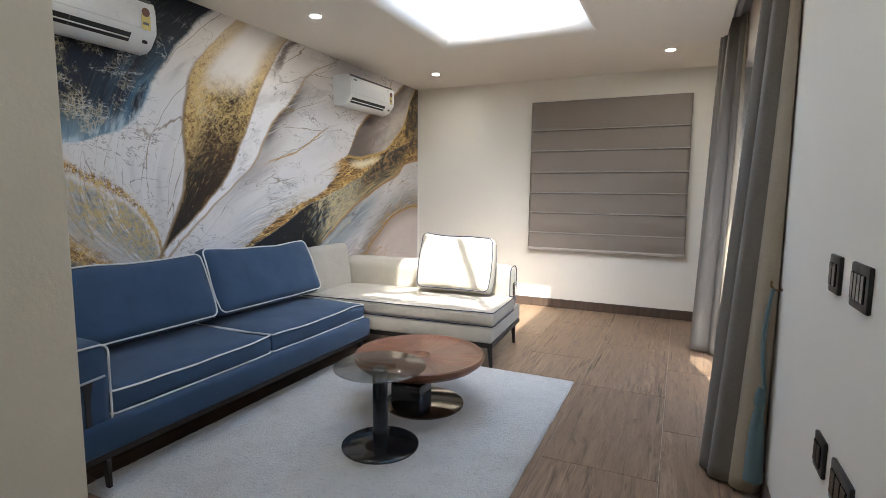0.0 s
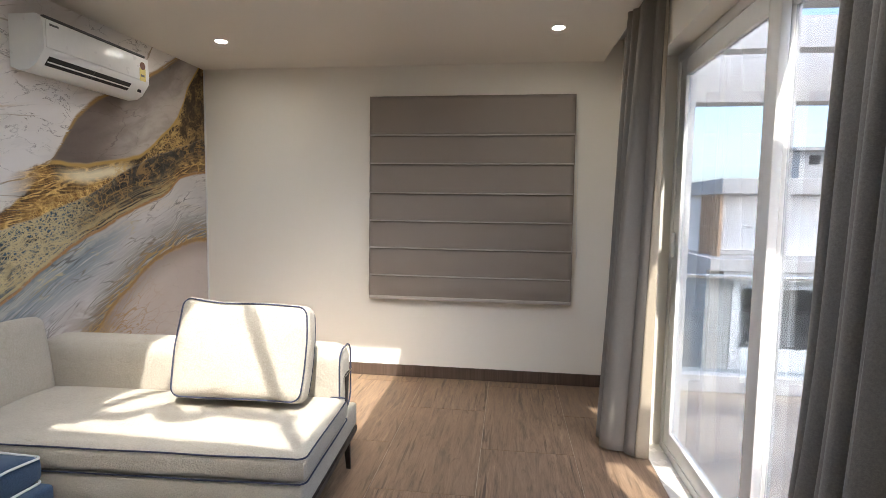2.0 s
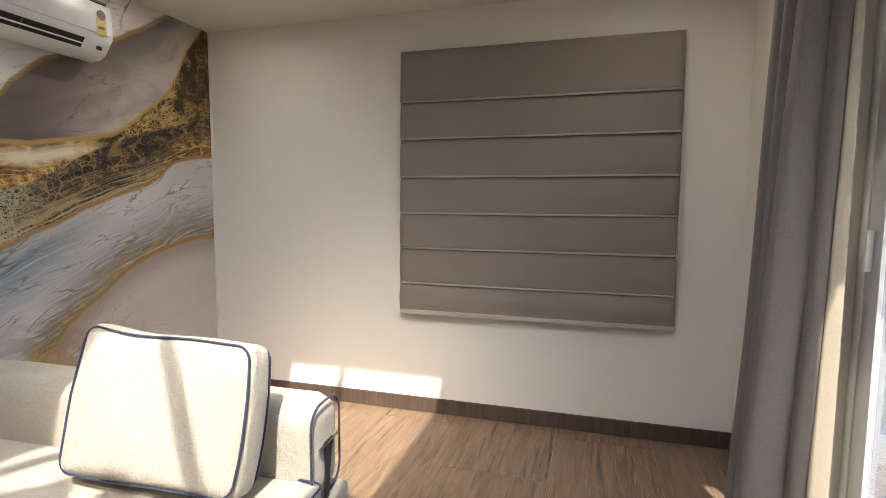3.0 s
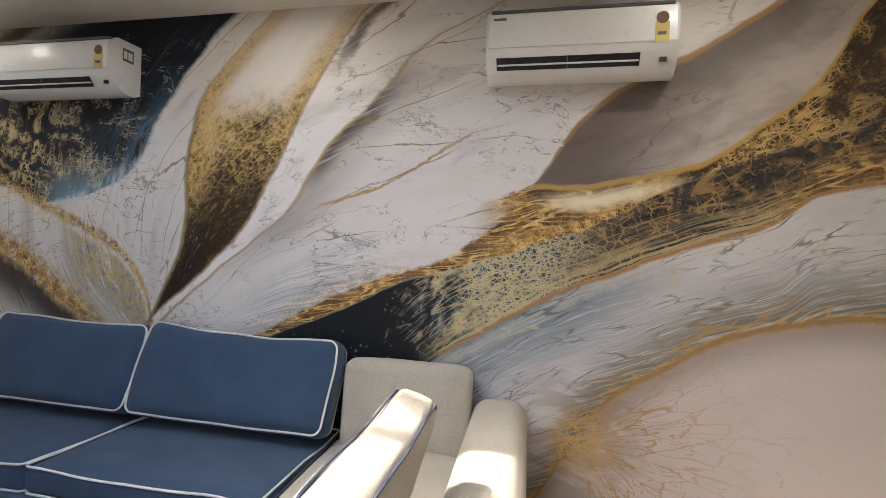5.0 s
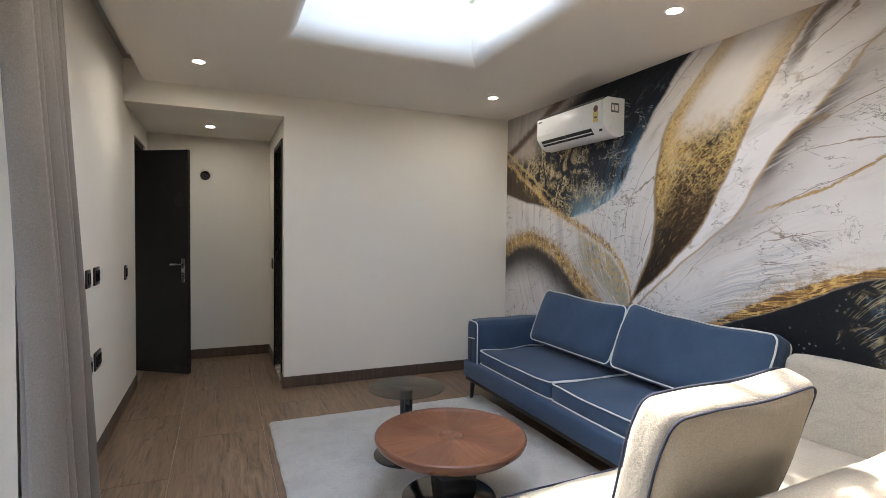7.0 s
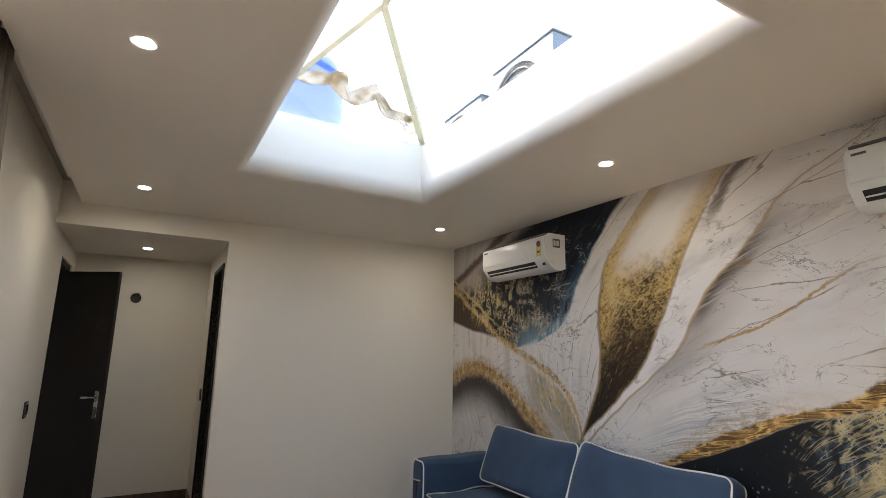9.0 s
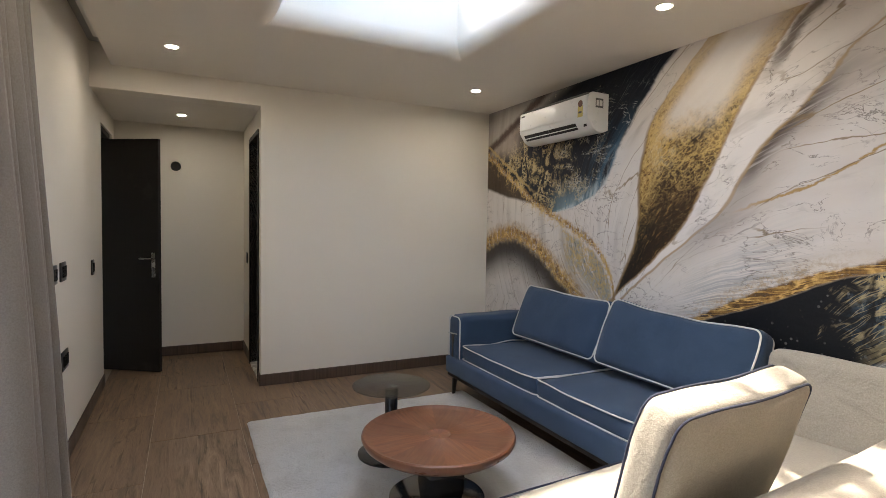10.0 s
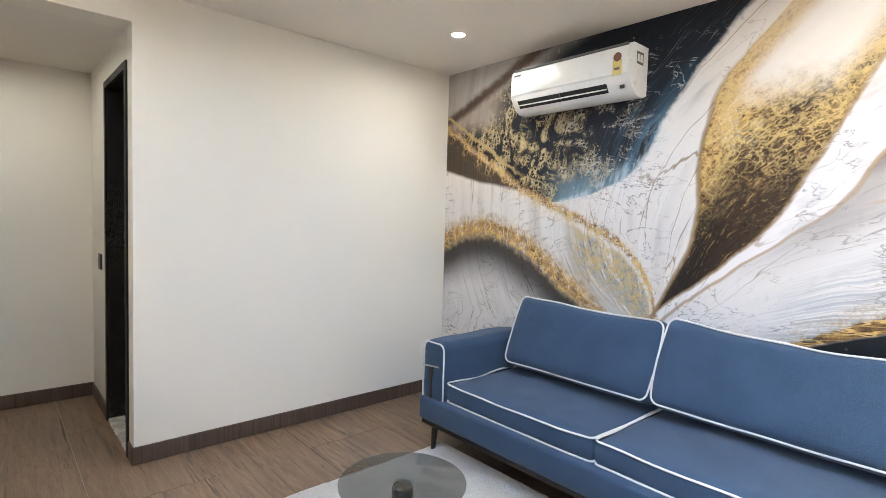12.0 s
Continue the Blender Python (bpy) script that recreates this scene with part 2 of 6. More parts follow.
def table_veneer():
    """Walnut veneer laid in eight wedges round the centre."""
    g = Nodes("walnut_wedges", 0.42, spec=0.5)
    c = g.coords()
    x, y, z = g.xyz(c)
    ang = g.m("ADD", g.m("ARCTAN2", y, x), math.pi)
    wedge = g.m("FLOOR", g.m("DIVIDE", g.m("ADD", ang, 0.35), math.pi / 4))
    turn = g.m("SUBTRACT", g.m("MULTIPLY", g.m("ADD", wedge, 0.5), math.pi / 4), 0.35 + math.pi)
    cs, sn = g.m("COSINE", turn), g.m("SINE", turn)
    along = g.m("ADD", g.m("MULTIPLY", x, cs), g.m("MULTIPLY", y, sn))
    across = g.m("SUBTRACT", g.m("MULTIPLY", y, cs), g.m("MULTIPLY", x, sn))
    v = g.vec(g.m("MULTIPLY", along, 3.0), g.m("MULTIPLY", across, 40.0), g.m("MULTIPLY", wedge, 4.1))
    grain = g.noise(v, 1.6, 5, 0.6, 0.5)
    odd = g.m("MODULO", wedge, 2.0)
    base = g.ramp(grain, [(0.25, (0.13, 0.046, 0.022)), (0.55, (0.215, 0.084, 0.040)), (0.8, (0.29, 0.125, 0.062))])
    base = g.mix(g.m("MULTIPLY", odd, 0.42), base, (0.10, 0.036, 0.018))
    g.set("Base Color", base)
    g.set("Roughness", g.step(g.noise(c, 6, 3), 0.3, 0.7, 0.36, 0.48))
    g.bump(grain, 0.05, 0.002)
    return g.mat


M_RUG, M_VENEER = rug_wool(), table_veneer()
M_WALNUT = plain("walnut_rim", (0.17, 0.068, 0.034), 0.32, vary=0.3, scale=25)


# ---- the mural: inky petals, gold leaf and marble on wallpaper ----
def mural(south):
    """The wallpaper's southern or northern length; both share the marble and the band of gold strands."""
    g = Nodes("mural_wallpaper_south" if south else "mural_wallpaper_north", 0.55, spec=0.3)
    c = g.coords()
    X0, Y0, Z0 = g.xyz(g.mapped(c, loc=(0, -0.008, -0.028)))
    flat = g.vec(0.0, Y0, Z0)
    wob = g.noise(flat, 2.1, 3, 0.55, color=True)
    wx, wy, wz = g.xyz(wob)
    rag = g.noise(flat, 17, 4, 0.65)
    Y = g.m("ADD", Y0, g.m("MULTIPLY", g.m("SUBTRACT", wx, 0.5), 0.08))
    Z = g.m("ADD", Z0, g.m("MULTIPLY", g.m("SUBTRACT", wy, 0.5), 0.08))
    u = g.m("DIVIDE", g.m("SUBTRACT", Y, 0.5), 6.5)
    w = g.m("DIVIDE", Z, 3.0)

    def over(pts):  # a line z = f(y); gives the height above it
        return g.m("SUBTRACT", Z, g.m("MULTIPLY", g.curve(u, [((a - 0.5) / 6.5, b / 3.0) for a, b in pts]), 3.0))

    def beyond(pts):  # a steep line y = f(z); gives the distance past it
        return g.m("SUBTRACT", Y, g.m("ADD", g.m("MULTIPLY", g.curve(w, [(b / 3.0, (a - 0.5) / 6.5) for a, b in pts]), 6.5), 0.5))

    def rough_edge(d, amount=0.05):
        return g.m("ADD", d, g.m("MULTIPLY", g.m("SUBTRACT", rag, 0.5), amount))

    def both(*fs):
        out = fs[0]
        for f in fs[1:]:
            out = g.m("MULTIPLY", out, f)
        return out

    def line(d, width, soft=0.5):
        return g.step(g.m("ABSOLUTE", d), width, width * soft * 0.3)

    dA = over([(0.5, 2.40), (0.66, 2.35), (1.09, 2.08), (1.71, 1.71), (2.21, 1.5), (2.51, 1.31), (2.66, 1.08), (2.72, 0.9), (3.2, 0.2)])
    dA2 = over([(0.5, 1.95), (0.8, 1.9), (1.25, 1.79), (1.71, 1.70), (2.3, 1.45), (3.0, 0.5)])
    dK = over([(0.5, 1.22), (0.74, 1.34), (1.15, 1.45), (1.64, 1.32), (1.97, 1.11), (2.22, 0.95), (2.6, 0.5)])
    dB = beyond([(0.7, 1.3), (1.3, 1.62), (2.0, 1.68), (2.32, 1.76), (2.57, 1.95), (2.72, 2.22), (3.0, 2.58), (3.36, 2.9)])
    dC = beyond([(2.66, 0.9), (2.69, 0.98), (2.88, 1.4), (2.92, 1.66), (2.91, 1.88), (2.94, 2.1), (3.02, 2.35), (3.22, 2.58), (3.48, 2.85)])
    dD = beyond([(2.6, 0.9), (2.69, 0.98), (3.0, 1.24), (3.29, 1.53), (3.46, 1.84), (3.62, 2.14), (3.77, 2.42), (3.92, 2.65), (4.21, 2.9)])
    dE = beyond([(2.7, 0.9), (2.78, 0.98), (3.04, 1.21), (3.36, 1.46), (3.6, 1.68), (3.71, 1.86), (3.83, 2.02), (4.02, 2.21), (4.18, 2.38), (4.37, 2.55), (4.75, 2.75)])
    dF = over([(2.9, 0.72), (3.53, 0.98), (3.8, 1.15), (4.05, 1.26), (4.4, 1.37), (4.65, 1.51), (4.83, 1.66), (4.99, 1.83), (5.12, 2.04), (5.3, 2.23), (5.65, 2.42), (6.2, 2.75)])
    dF2 = over([(3.0, 0.70), (3.53, 0.93), (3.9, 1.10), (4.23, 1.25), (4.54, 1.36), (4.84, 1.46), (5.13, 1.56), (5.4, 1.67), (5.66, 1.83), (6.03, 1.96), (6.65, 2.17)])
    dT = over([(4.6, 1.66), (4.9, 1.78), (5.29, 1.82), (5.59, 1.88), (5.82, 1.95), (6.02, 2.1), (6.26, 2.34), (6.4, 2.58), (6.6, 2.85)])
    dH = over([(4.2, 0.6), (4.47, 0.87), (4.7, 1.03), (4.92, 1.17), (5.15, 1.28), (5.42, 1.39), (5.7, 1.51), (6.1, 1.65), (6.28, 1.78), (6.65, 1.86)])
    dW = over([(4.6, 0.9), (5.1, 1.2), (5.55, 1.42), (5.8, 1.51), (6.11, 1.55), (6.66, 1.48)])
    dJ = over([(5.0, 0.15), (5.15, 0.41), (5.24, 0.57), (5.34, 0.70), (5.56, 0.88), (5.79, 1.03), (6.05, 1.13), (6.31, 1.2), (6.67, 1.21)])
    dL = over([(3.5, 1.60), (3.74, 1.67), (4.01, 1.74), (4.27, 1.87), (4.51, 2.02), (4.8, 2.14), (5.1, 2.2)])

    # textures that run along the petals: fanwise in the south, along the river in the north
    run = g.m("ADD", g.m("MULTIPLY", Y, 0.85), g.m("MULTIPLY", Z, 0.5))
    py, pz = g.m("SUBTRACT", Y, 2.72), g.m("SUBTRACT", Z, 0.75)
    prad = g.m("SQRT", g.m("ADD", g.m("MULTIPLY", py, py), g.m("MULTIPLY", pz, pz)))
    pang = g.m("ARCTAN2", pz, py)
    FV = g.vec(prad, g.m("MULTIPLY", pang, g.step(prad, 0.3, 3.5, 1.3, 2.6)), 0.0)
    NV = g.vec(run, dH, 0.0)

    def along(kx, ky, seed):
        return g.mapped(FV, (kx, ky, 1.0), loc=(seed, seed * 1.7, seed * 0.6))

    silk = g.noise(along(1.3, 5.0, 0.0), 1.5, 5, 0.6, 0.4)
    hair = g.noise(along(2.2, 60.0, 2.0), 1.0, 5, 0.62, 0.6)
    foil = g.m("ADD", g.m("MULTIPLY", g.noise(flat, 46, 6, 0.7, 1.0), 0.6), g.m("MULTIPLY", g.noise(along(5.0, 11.0, 31.0), 2.0, 4, 0.65, 0.8), 0.4))
    blot = g.noise(along(2.2, 5.5, 17.0), 1.7, 4, 0.6, 0.8)
    cloud = g.noise(flat, 5.5, 4, 0.6, 0.9)
    curl = g.noise(flat, 11, 2, 0.5, 1.2)
    patch = g.step(g.noise(flat, 1.9, 2), 0.40, 0.58)
    cracks = both(g.web(along(0.8, 2.6, 3.0), 2.2, 0.011, 0.7), patch, g.step(rag, 0.36, 0.5))
    cracks = g.m("MAXIMUM", cracks, both(g.web(along(1.6, 3.6, 6.0), 3.6, 0.016, 0.8), g.step(g.noise(flat, 2.3, 2), 0.48, 0.6), g.step(rag, 0.42, 0.56), 0.42))
    veins = both(g.step(g.m("ABSOLUTE", g.m("SUBTRACT", g.noise(g.mapped(flat, (1.0, 1.0, 2.4), rot=(0.55, 0, 0)), 1.9, 7, 0.62, 1.0), 0.5)), 0.009, 0.0015), g.step(g.noise(flat, 2.6, 2), 0.42, 0.56), g.step(rag, 0.35, 0.5))
    branch = both(g.web(along(0.45, 1.9, 11.0), 1.7, 0.014, 0.35), g.step(g.noise(flat, 1.5, 2), 0.44, 0.58))
    fil_a = g.web(along(1.1, 7.0, 5.0), 1.8, 0.05, 0.45)
    fil_b = g.web(along(2.4, 17.0, 7.0), 1.5, 0.07, 0.45)
    fil_c = g.web(along(2.0, 5.0, 19.0), 2.4, 0.045, 0.7)
    fil_d = g.web(flat, 15.0, 0.075, 0.8)
    fil_e = g.web(flat, 34.0, 0.10, 0.8)
    hair_n = g.noise(g.mapped(NV, (2.2, 60.0, 1.0)), 1.0, 5, 0.62, 0.6)
    fine_n = g.web(g.mapped(NV, (2.6, 15.0, 1.0), loc=(4, 9, 2)), 1.6, 0.07, 0.5)
    mesh_n = g.m("MAXIMUM", g.web(g.mapped(NV, (1.2, 6.5, 1.0)), 1.7, 0.035, 0.45), g.m("MULTIPLY", fine_n, g.step(blot, 0.42, 0.6)))
    net = g.m("MAXIMUM", fil_c, g.m("MAXIMUM", fil_d, g.m("MULTIPLY", fil_e, 0.7)))
    mesh = g.m("MAXIMUM", fil_a, fil_b)
    specks = g.step(g.voronoi(flat, 24, "F1"), 0.24, 0.14)
    specks = both(specks, g.step(g.noise(flat, 4, 3), 0.5, 0.62))

    WHITE, WARM, GREY = (0.77, 0.735, 0.71), (0.66, 0.605, 0.555), (0.47, 0.42, 0.385)
    INK, NAVY, TEAL = (0.006, 0.007, 0.010), (0.010, 0.015, 0.030), (0.055, 0.155, 0.24)
    GOLD, PALE = (0.40, 0.225, 0.065), (0.76, 0.56, 0.25)

    leaf = g.ramp(g.m("ADD", g.m("MULTIPLY", foil, 0.5), g.m("MULTIPLY", cloud, 0.5)), [(0.38, (0.012, 0.006, 0.004)), (0.455, (0.15, 0.068, 0.02)), (0.55, GOLD), (0.66, PALE)])
    strand = g.ramp(g.m("ADD", g.m("MULTIPLY", hair, 0.3), g.m("ADD", g.m("MULTIPLY", blot, 0.3), g.m("MULTIPLY", foil, 0.4))), [(0.42, (0.018, 0.010, 0.006)), (0.50, (0.16, 0.085, 0.03)), (0.57, GOLD), (0.67, PALE)])

    leaf = g.mix(g.m("MULTIPLY", net, 0.9), leaf, g.mix(g.step(rag, 0.35, 0.62), GOLD, (0.82, 0.56, 0.20)))
    strand = g.mix(g.m("MULTIPLY", mesh, 0.9), strand, g.mix(g.step(rag, 0.35, 0.62), GOLD, (0.80, 0.53, 0.19)))

    # marble ground
    col = g.mix(silk, WARM, WHITE)
    col = g.mix(g.step(g.noise(along(0.6, 1.8, 21.0), 1.3, 3), 0.5, 0.75, 0.0, 0.35), col, GREY)

    # brown shade along the petals' far sides
    sE = both(g.step(dE, 0.0, 0.015), g.step(dE, 0.42, 0.03), g.step(Z, 1.15, 1.6), g.step(Z, 2.6, 2.2))
    col = g.mix(both(sE, 0.6), col, g.mix(silk, (0.20, 0.165, 0.14), (0.36, 0.31, 0.275)))
    spindle = both(g.step(dE, -0.015, 0.01), g.step(dE, 0.17, 0.03), g.step(Z, 1.72, 1.98), g.step(Z, 2.5, 2.25))
    col = g.mix(both(spindle, g.step(hair, 0.25, 0.5), 0.92), col, (0.075, 0.052, 0.04))
    seam = both(line(rough_edge(dE, 0.06), 0.035), g.step(Z, 1.85, 2.2), g.step(Z, 2.6, 2.4), g.step(foil, 0.4, 0.5))
    col = g.mix(both(seam, 0.8), col, (0.42, 0.27, 0.10))
    s2 = both(g.step(dE, 0.9, 0.2), g.step(dE, 0.2, 0.5), g.step(Z, 2.3, 2.85))
    col = g.mix(both(s2, 0.4), col, GREY)
    blue = both(g.step(dF, 0.45, 0.05), g.step(Y, 3.2, 3.5), g.step(Y, 4.3, 3.8), g.step(hair, 0.4, 0.62))
    col = g.mix(both(blue, 0.65), col, (0.25, 0.29, 0.33))
    white_band = both(g.step(dD, -0.01, 0.015), g.step(dE, 0.012, -0.012), g.step(Z, 2.8, 2.2))
    col = g.mix(both(white_band, 0.75), col, (0.80, 0.765, 0.74))
    col = g.mix(both(line(dE, 0.022), g.step(Z, 2.6, 1.9), 0.75), col, (0.36, 0.22, 0.09))
    col = g.mix(both(line(rough_edge(dL, 0.05), 0.014), g.step(hair, 0.36, 0.5), g.step(Y, 3.6, 3.9), g.step(Y, 4.9, 4.4)), col, (0.45, 0.29, 0.12))
    streak = both(line(rough_edge(g.m("SUBTRACT", dD, 0.07), 0.08), 0.075), g.step(Z, 2.38, 2.6), g.step(hair, 0.2, 0.45))
    col = g.mix(both(streak, 0.85), col, (0.10, 0.07, 0.052))
    col = g.mix(both(line(rough_edge(dE, 0.04), 0.018), g.step(Z, 2.25, 2.4), 0.7), col, (0.42, 0.27, 0.11))
    col = g.mix(both(cracks, 0.5), col, (0.17, 0.145, 0.13))
    col = g.mix(both(branch, 0.8), col, (0.24, 0.165, 0.085))
    col = g.mix(both(veins, 0.75), col, (0.15, 0.125, 0.11))
    col = g.mix(both(g.step(g.noise(along(0.9, 3.2, 61.0), 1.2, 4, 0.6, 0.6), 0.52, 0.7), 0.45), col, (0.36, 0.325, 0.30))

    if south:
        # navy petal with teal foot, upper south
        right = g.step(rough_edge(dB, 0.06), 0.02, -0.03)
        above = g.step(rough_edge(dA, 0.05), -0.01, 0.03)
        navy = both(right, above)
        deep = g.mix(silk, (0.004, 0.005, 0.008), NAVY)
        deep = g.mix(both(g.step(dB, -0.42, -0.02), g.step(Z, 2.6, 2.0), g.step(silk, 0.42, 0.62), 0.7), deep, TEAL)
        deep = g.mix(both(g.step(dB, -0.6, -0.1), fil_b, g.step(hair, 0.5, 0.65), 0.35), deep, (0.4, 0.42, 0.42))
        deep = g.mix(both(g.step(Z, 2.0, 1.66), g.step(Y, 1.7, 2.1)), deep, g.mix(blot, TEAL, (0.32, 0.41, 0.44)))
        deep = g.mix(both(g.step(Y, 2.35, 1.7), g.step(Z, 2.75, 2.3), g.m("MAXIMUM", net, fil_a), g.step(cloud, 0.44, 0.54), 0.9), deep, (0.52, 0.40, 0.20))
        deep = g.mix(both(net, g.step(Y, 2.75, 2.1), g.step(Z, 2.75, 2.4), g.step(cloud, 0.52, 0.60), 0.8), deep, (0.50, 0.43, 0.29))
        deep = g.mix(both(specks, g.step(Y, 2.8, 2.2), 0.85), deep, (0.46, 0.40, 0.26))
        wisp = both(g.step(g.m("ABSOLUTE", g.m("SUBTRACT", g.noise(g.mapped(flat, (1.0, 1.0, 2.6), rot=(0.6, 0, 0)), 3.2, 5, 0.6, 1.2), 0.5)), 0.014, 0.003), g.step(Y, 1.7, 2.2), g.step(Z, 2.75, 2.5), g.step(cloud, 0.45, 0.58))
        deep = g.mix(both(wisp, 0.75), deep, (0.50, 0.50, 0.48))
        deep = g.mix(both(g.step(g.m("ABSOLUTE", g.m("SUBTRACT", hair, 0.55)), 0.03, 0.005), g.step(dB, -0.3, -0.05), g.step(Z, 2.4, 1.9), 0.12), deep, (0.42, 0.45, 0.48))
        col = g.mix(navy, col, deep)
        col = g.mix(both(above, g.step(dB, 0.12, -0.06), g.step(dB, -0.16, -0.04), g.step(blot, 0.42, 0.6), g.step(Z, 2.4, 1.7), 0.8), col, (0.50, 0.58, 0.63))
        corner = both(above, g.step(Y, 1.5, 1.1), g.step(Z, 2.2, 2.4))
        col = g.mix(corner, col, g.mix(silk, (0.24, 0.185, 0.15), (0.50, 0.44, 0.39)))
        col = g.mix(both(g.step(g.m("ADD", Z, g.m("MULTIPLY", Y, -0.28)), 2.15, 2.3), g.step(Y, 2.4, 1.9), 0.9), col, g.mix(silk, (0.30, 0.27, 0.25), (0.56, 0.52, 0.48)))
        sweep_up = g.m("SUBTRACT", g.m("SUBTRACT", Z, 2.38), g.m("MULTIPLY", g.m("SUBTRACT", Y, 0.7), 0.42))
        col = g.mix(both(line(rough_edge(sweep_up, 0.07), 0.085), g.step(Y, 2.2, 1.8), 0.92), col, g.mix(hair, (0.025, 0.014, 0.012), (0.12, 0.07, 0.05)))
        col = g.mix(both(line(rough_edge(g.m("ADD", dA, -0.10), 0.09), 0.03), g.step(Y, 1.7, 1.4), 0.85), col, (0.50, 0.36, 0.16))

        # south foot: folds with gold mats
        fold = both(g.step(dA2, 0.01, 0.05), g.step(dA, 0.0, -0.03), g.step(Y, 1.85, 1.5))
        col = g.mix(fold, col, g.mix(hair, (0.02, 0.014, 0.01), (0.13, 0.09, 0.06)))
        low = g.step(dA2, 0.03, -0.08)
        mat_gold = both(g.step(rough_edge(dK, 0.2), -0.20, -0.03), g.step(rough_edge(dK, 0.22), 0.17, 0.02), g.step(Y, 2.5, 2.3))
        col = g.mix(both(low, mat_gold, g.step(foil, 0.36, 0.5)), col, leaf)
        col = g.mix(both(g.step(rough_edge(dK, 0.1), -0.03, -0.12), g.step(dK, -0.5, -0.16), g.step(Y, 2.4, 2.1), 0.93), col, (0.026, 0.02, 0.017))
        inner = both(g.step(dA, -0.04, -0.09), g.step(dA, -0.55, -0.2), g.step(Y, 1.95, 2.2), g.step(Y, 2.72, 2.6), g.step(dK, 0.02, 0.12))
        col = g.mix(both(inner, g.step(blot, 0.36, 0.5), 0.85), col, g.mix(g.step(foil, 0.35, 0.65), (0.075, 0.095, 0.10), (0.40, 0.38, 0.31)))
        col = g.mix(both(inner, g.m("MAXIMUM", mesh, net), g.step(rag, 0.4, 0.55)), col, (0.55, 0.40, 0.18))
        col = g.mix(both(line(rough_edge(dA, 0.11), 0.055), g.step(foil, 0.40, 0.52)), col, leaf)
        col = g.mix(both(g.step(dA, 0.10, 0.0), g.step(dA, -0.16, -0.02), g.m("MAXIMUM", fil_a, fil_d), g.step(Y, 2.75, 2.6), g.step(cloud, 0.42, 0.55), 0.9), col, (0.58, 0.41, 0.16))

        # gold petal rising from the sofa
        petal = both(g.step(rough_edge(dC, 0.03), -0.005, 0.012), g.step(rough_edge(dD, 0.05), 0.012, -0.012))
        body = g.mix(g.step(g.m("ADD", dC, g.m("MULTIPLY", g.m("SUBTRACT", Z, 1.9), -0.35)), 0.34, 0.0), g.mix(g.step(foil, 0.54, 0.68), (0.022, 0.011, 0.006), GOLD), leaf)
        glow = g.step(g.m("ADD", g.m("POWER", g.m("DIVIDE", g.m("SUBTRACT", Y, 3.12), 0.13), 2.0), g.m("POWER", g.m("DIVIDE", g.m("SUBTRACT", Z, 2.10), 0.2), 2.0)), 1.3, 0.1)
        body = g.mix(both(glow, g.step(cloud, 0.36, 0.52), g.step(foil, 0.38, 0.48), 0.9), body, (0.88, 0.80, 0.58))
        body = g.mix(both(glow, net), body, (0.62, 0.40, 0.12))
        body = g.mix(both(g.step(Z, 2.1, 2.35), g.step(foil, 0.38, 0.55), 0.7), body, PALE)
        body = g.mix(both(g.step(Z, 1.85, 1.45), g.step(foil, 0.66, 0.5), 0.95), body, (0.018, 0.011, 0.008))
        body = g.mix(both(g.step(Z, 1.95, 1.7), g.step(dC, 0.02, 0.14), g.step(curl, 0.42, 0.55), 0.8), body, (0.03, 0.016, 0.01))
        body = g.mix(both(g.step(Z, 1.5, 1.95), g.step(cloud, 0.44, 0.56), 0.7), body, g.mix(g.step(foil, 0.42, 0.6), (0.30, 0.17, 0.05), (0.74, 0.55, 0.25)))
        body = g.mix(both(net, g.step(Z, 1.35, 2.0), g.step(blot, 0.40, 0.58), 0.8), body, g.mix(rag, GOLD, (0.80, 0.60, 0.27)))
        fibre = g.m("MAXIMUM", g.web(flat, 19.0, 0.11, 1.6, 0.6), g.web(along(4.0, 9.0, 71.0), 3.4, 0.09, 1.3, 0.6))
        hole = g.step(g.m("ADD", g.m("POWER", g.m("DIVIDE", g.m("SUBTRACT", g.m("ADD", Y, g.m("MULTIPLY", g.m("SUBTRACT", cloud, 0.5), 0.5)), 3.25), 0.19), 2.0), g.m("POWER", g.m("DIVIDE", g.m("SUBTRACT", Z, 1.80), 0.21), 2.0)), 1.5, 0.3)
        body = g.mix(both(hole, g.step(foil, 0.60, 0.48), 0.9), body, (0.03, 0.014, 0.009))
        foot = both(g.step(rough_edge(Z, 0.3), 1.82, 1.50), g.step(fibre, 0.95, 0.4))
        body = g.mix(both(foot, 0.9), body, (0.012, 0.009, 0.008))
        fleck = both(g.step(Z, 1.2, 1.35), g.step(Z, 1.85, 1.7), g.step(g.noise(along(6.0, 18.0, 41.0), 2.0, 4, 0.7, 0.6), 0.58, 0.66))
        body = g.mix(both(fleck, 0.9), body, (0.46, 0.27, 0.09))
        body = g.mix(both(g.step(fibre, 0.6, 0.2), g.step(Z, 2.25, 1.95), g.step(dC, 0.10, 0.22), 0.78), body, (0.055, 0.026, 0.012))
        body = g.mix(both(fibre, g.step(Z, 1.62, 1.98), g.step(rag, 0.38, 0.55), 0.7), body, (0.62, 0.43, 0.16))
        fade = g.step(Z, 2.2, 2.75)
        pale_top = g.mix(hair, (0.40, 0.29, 0.16), (0.64, 0.59, 0.53))
        centre = both(g.step(rough_edge(Z, 0.2), 2.12, 2.4), g.step(dC, 0.07, 0.2), g.step(dD, -0.04, -0.2))
        body = g.mix(both(fade, 0.65), body, pale_top)
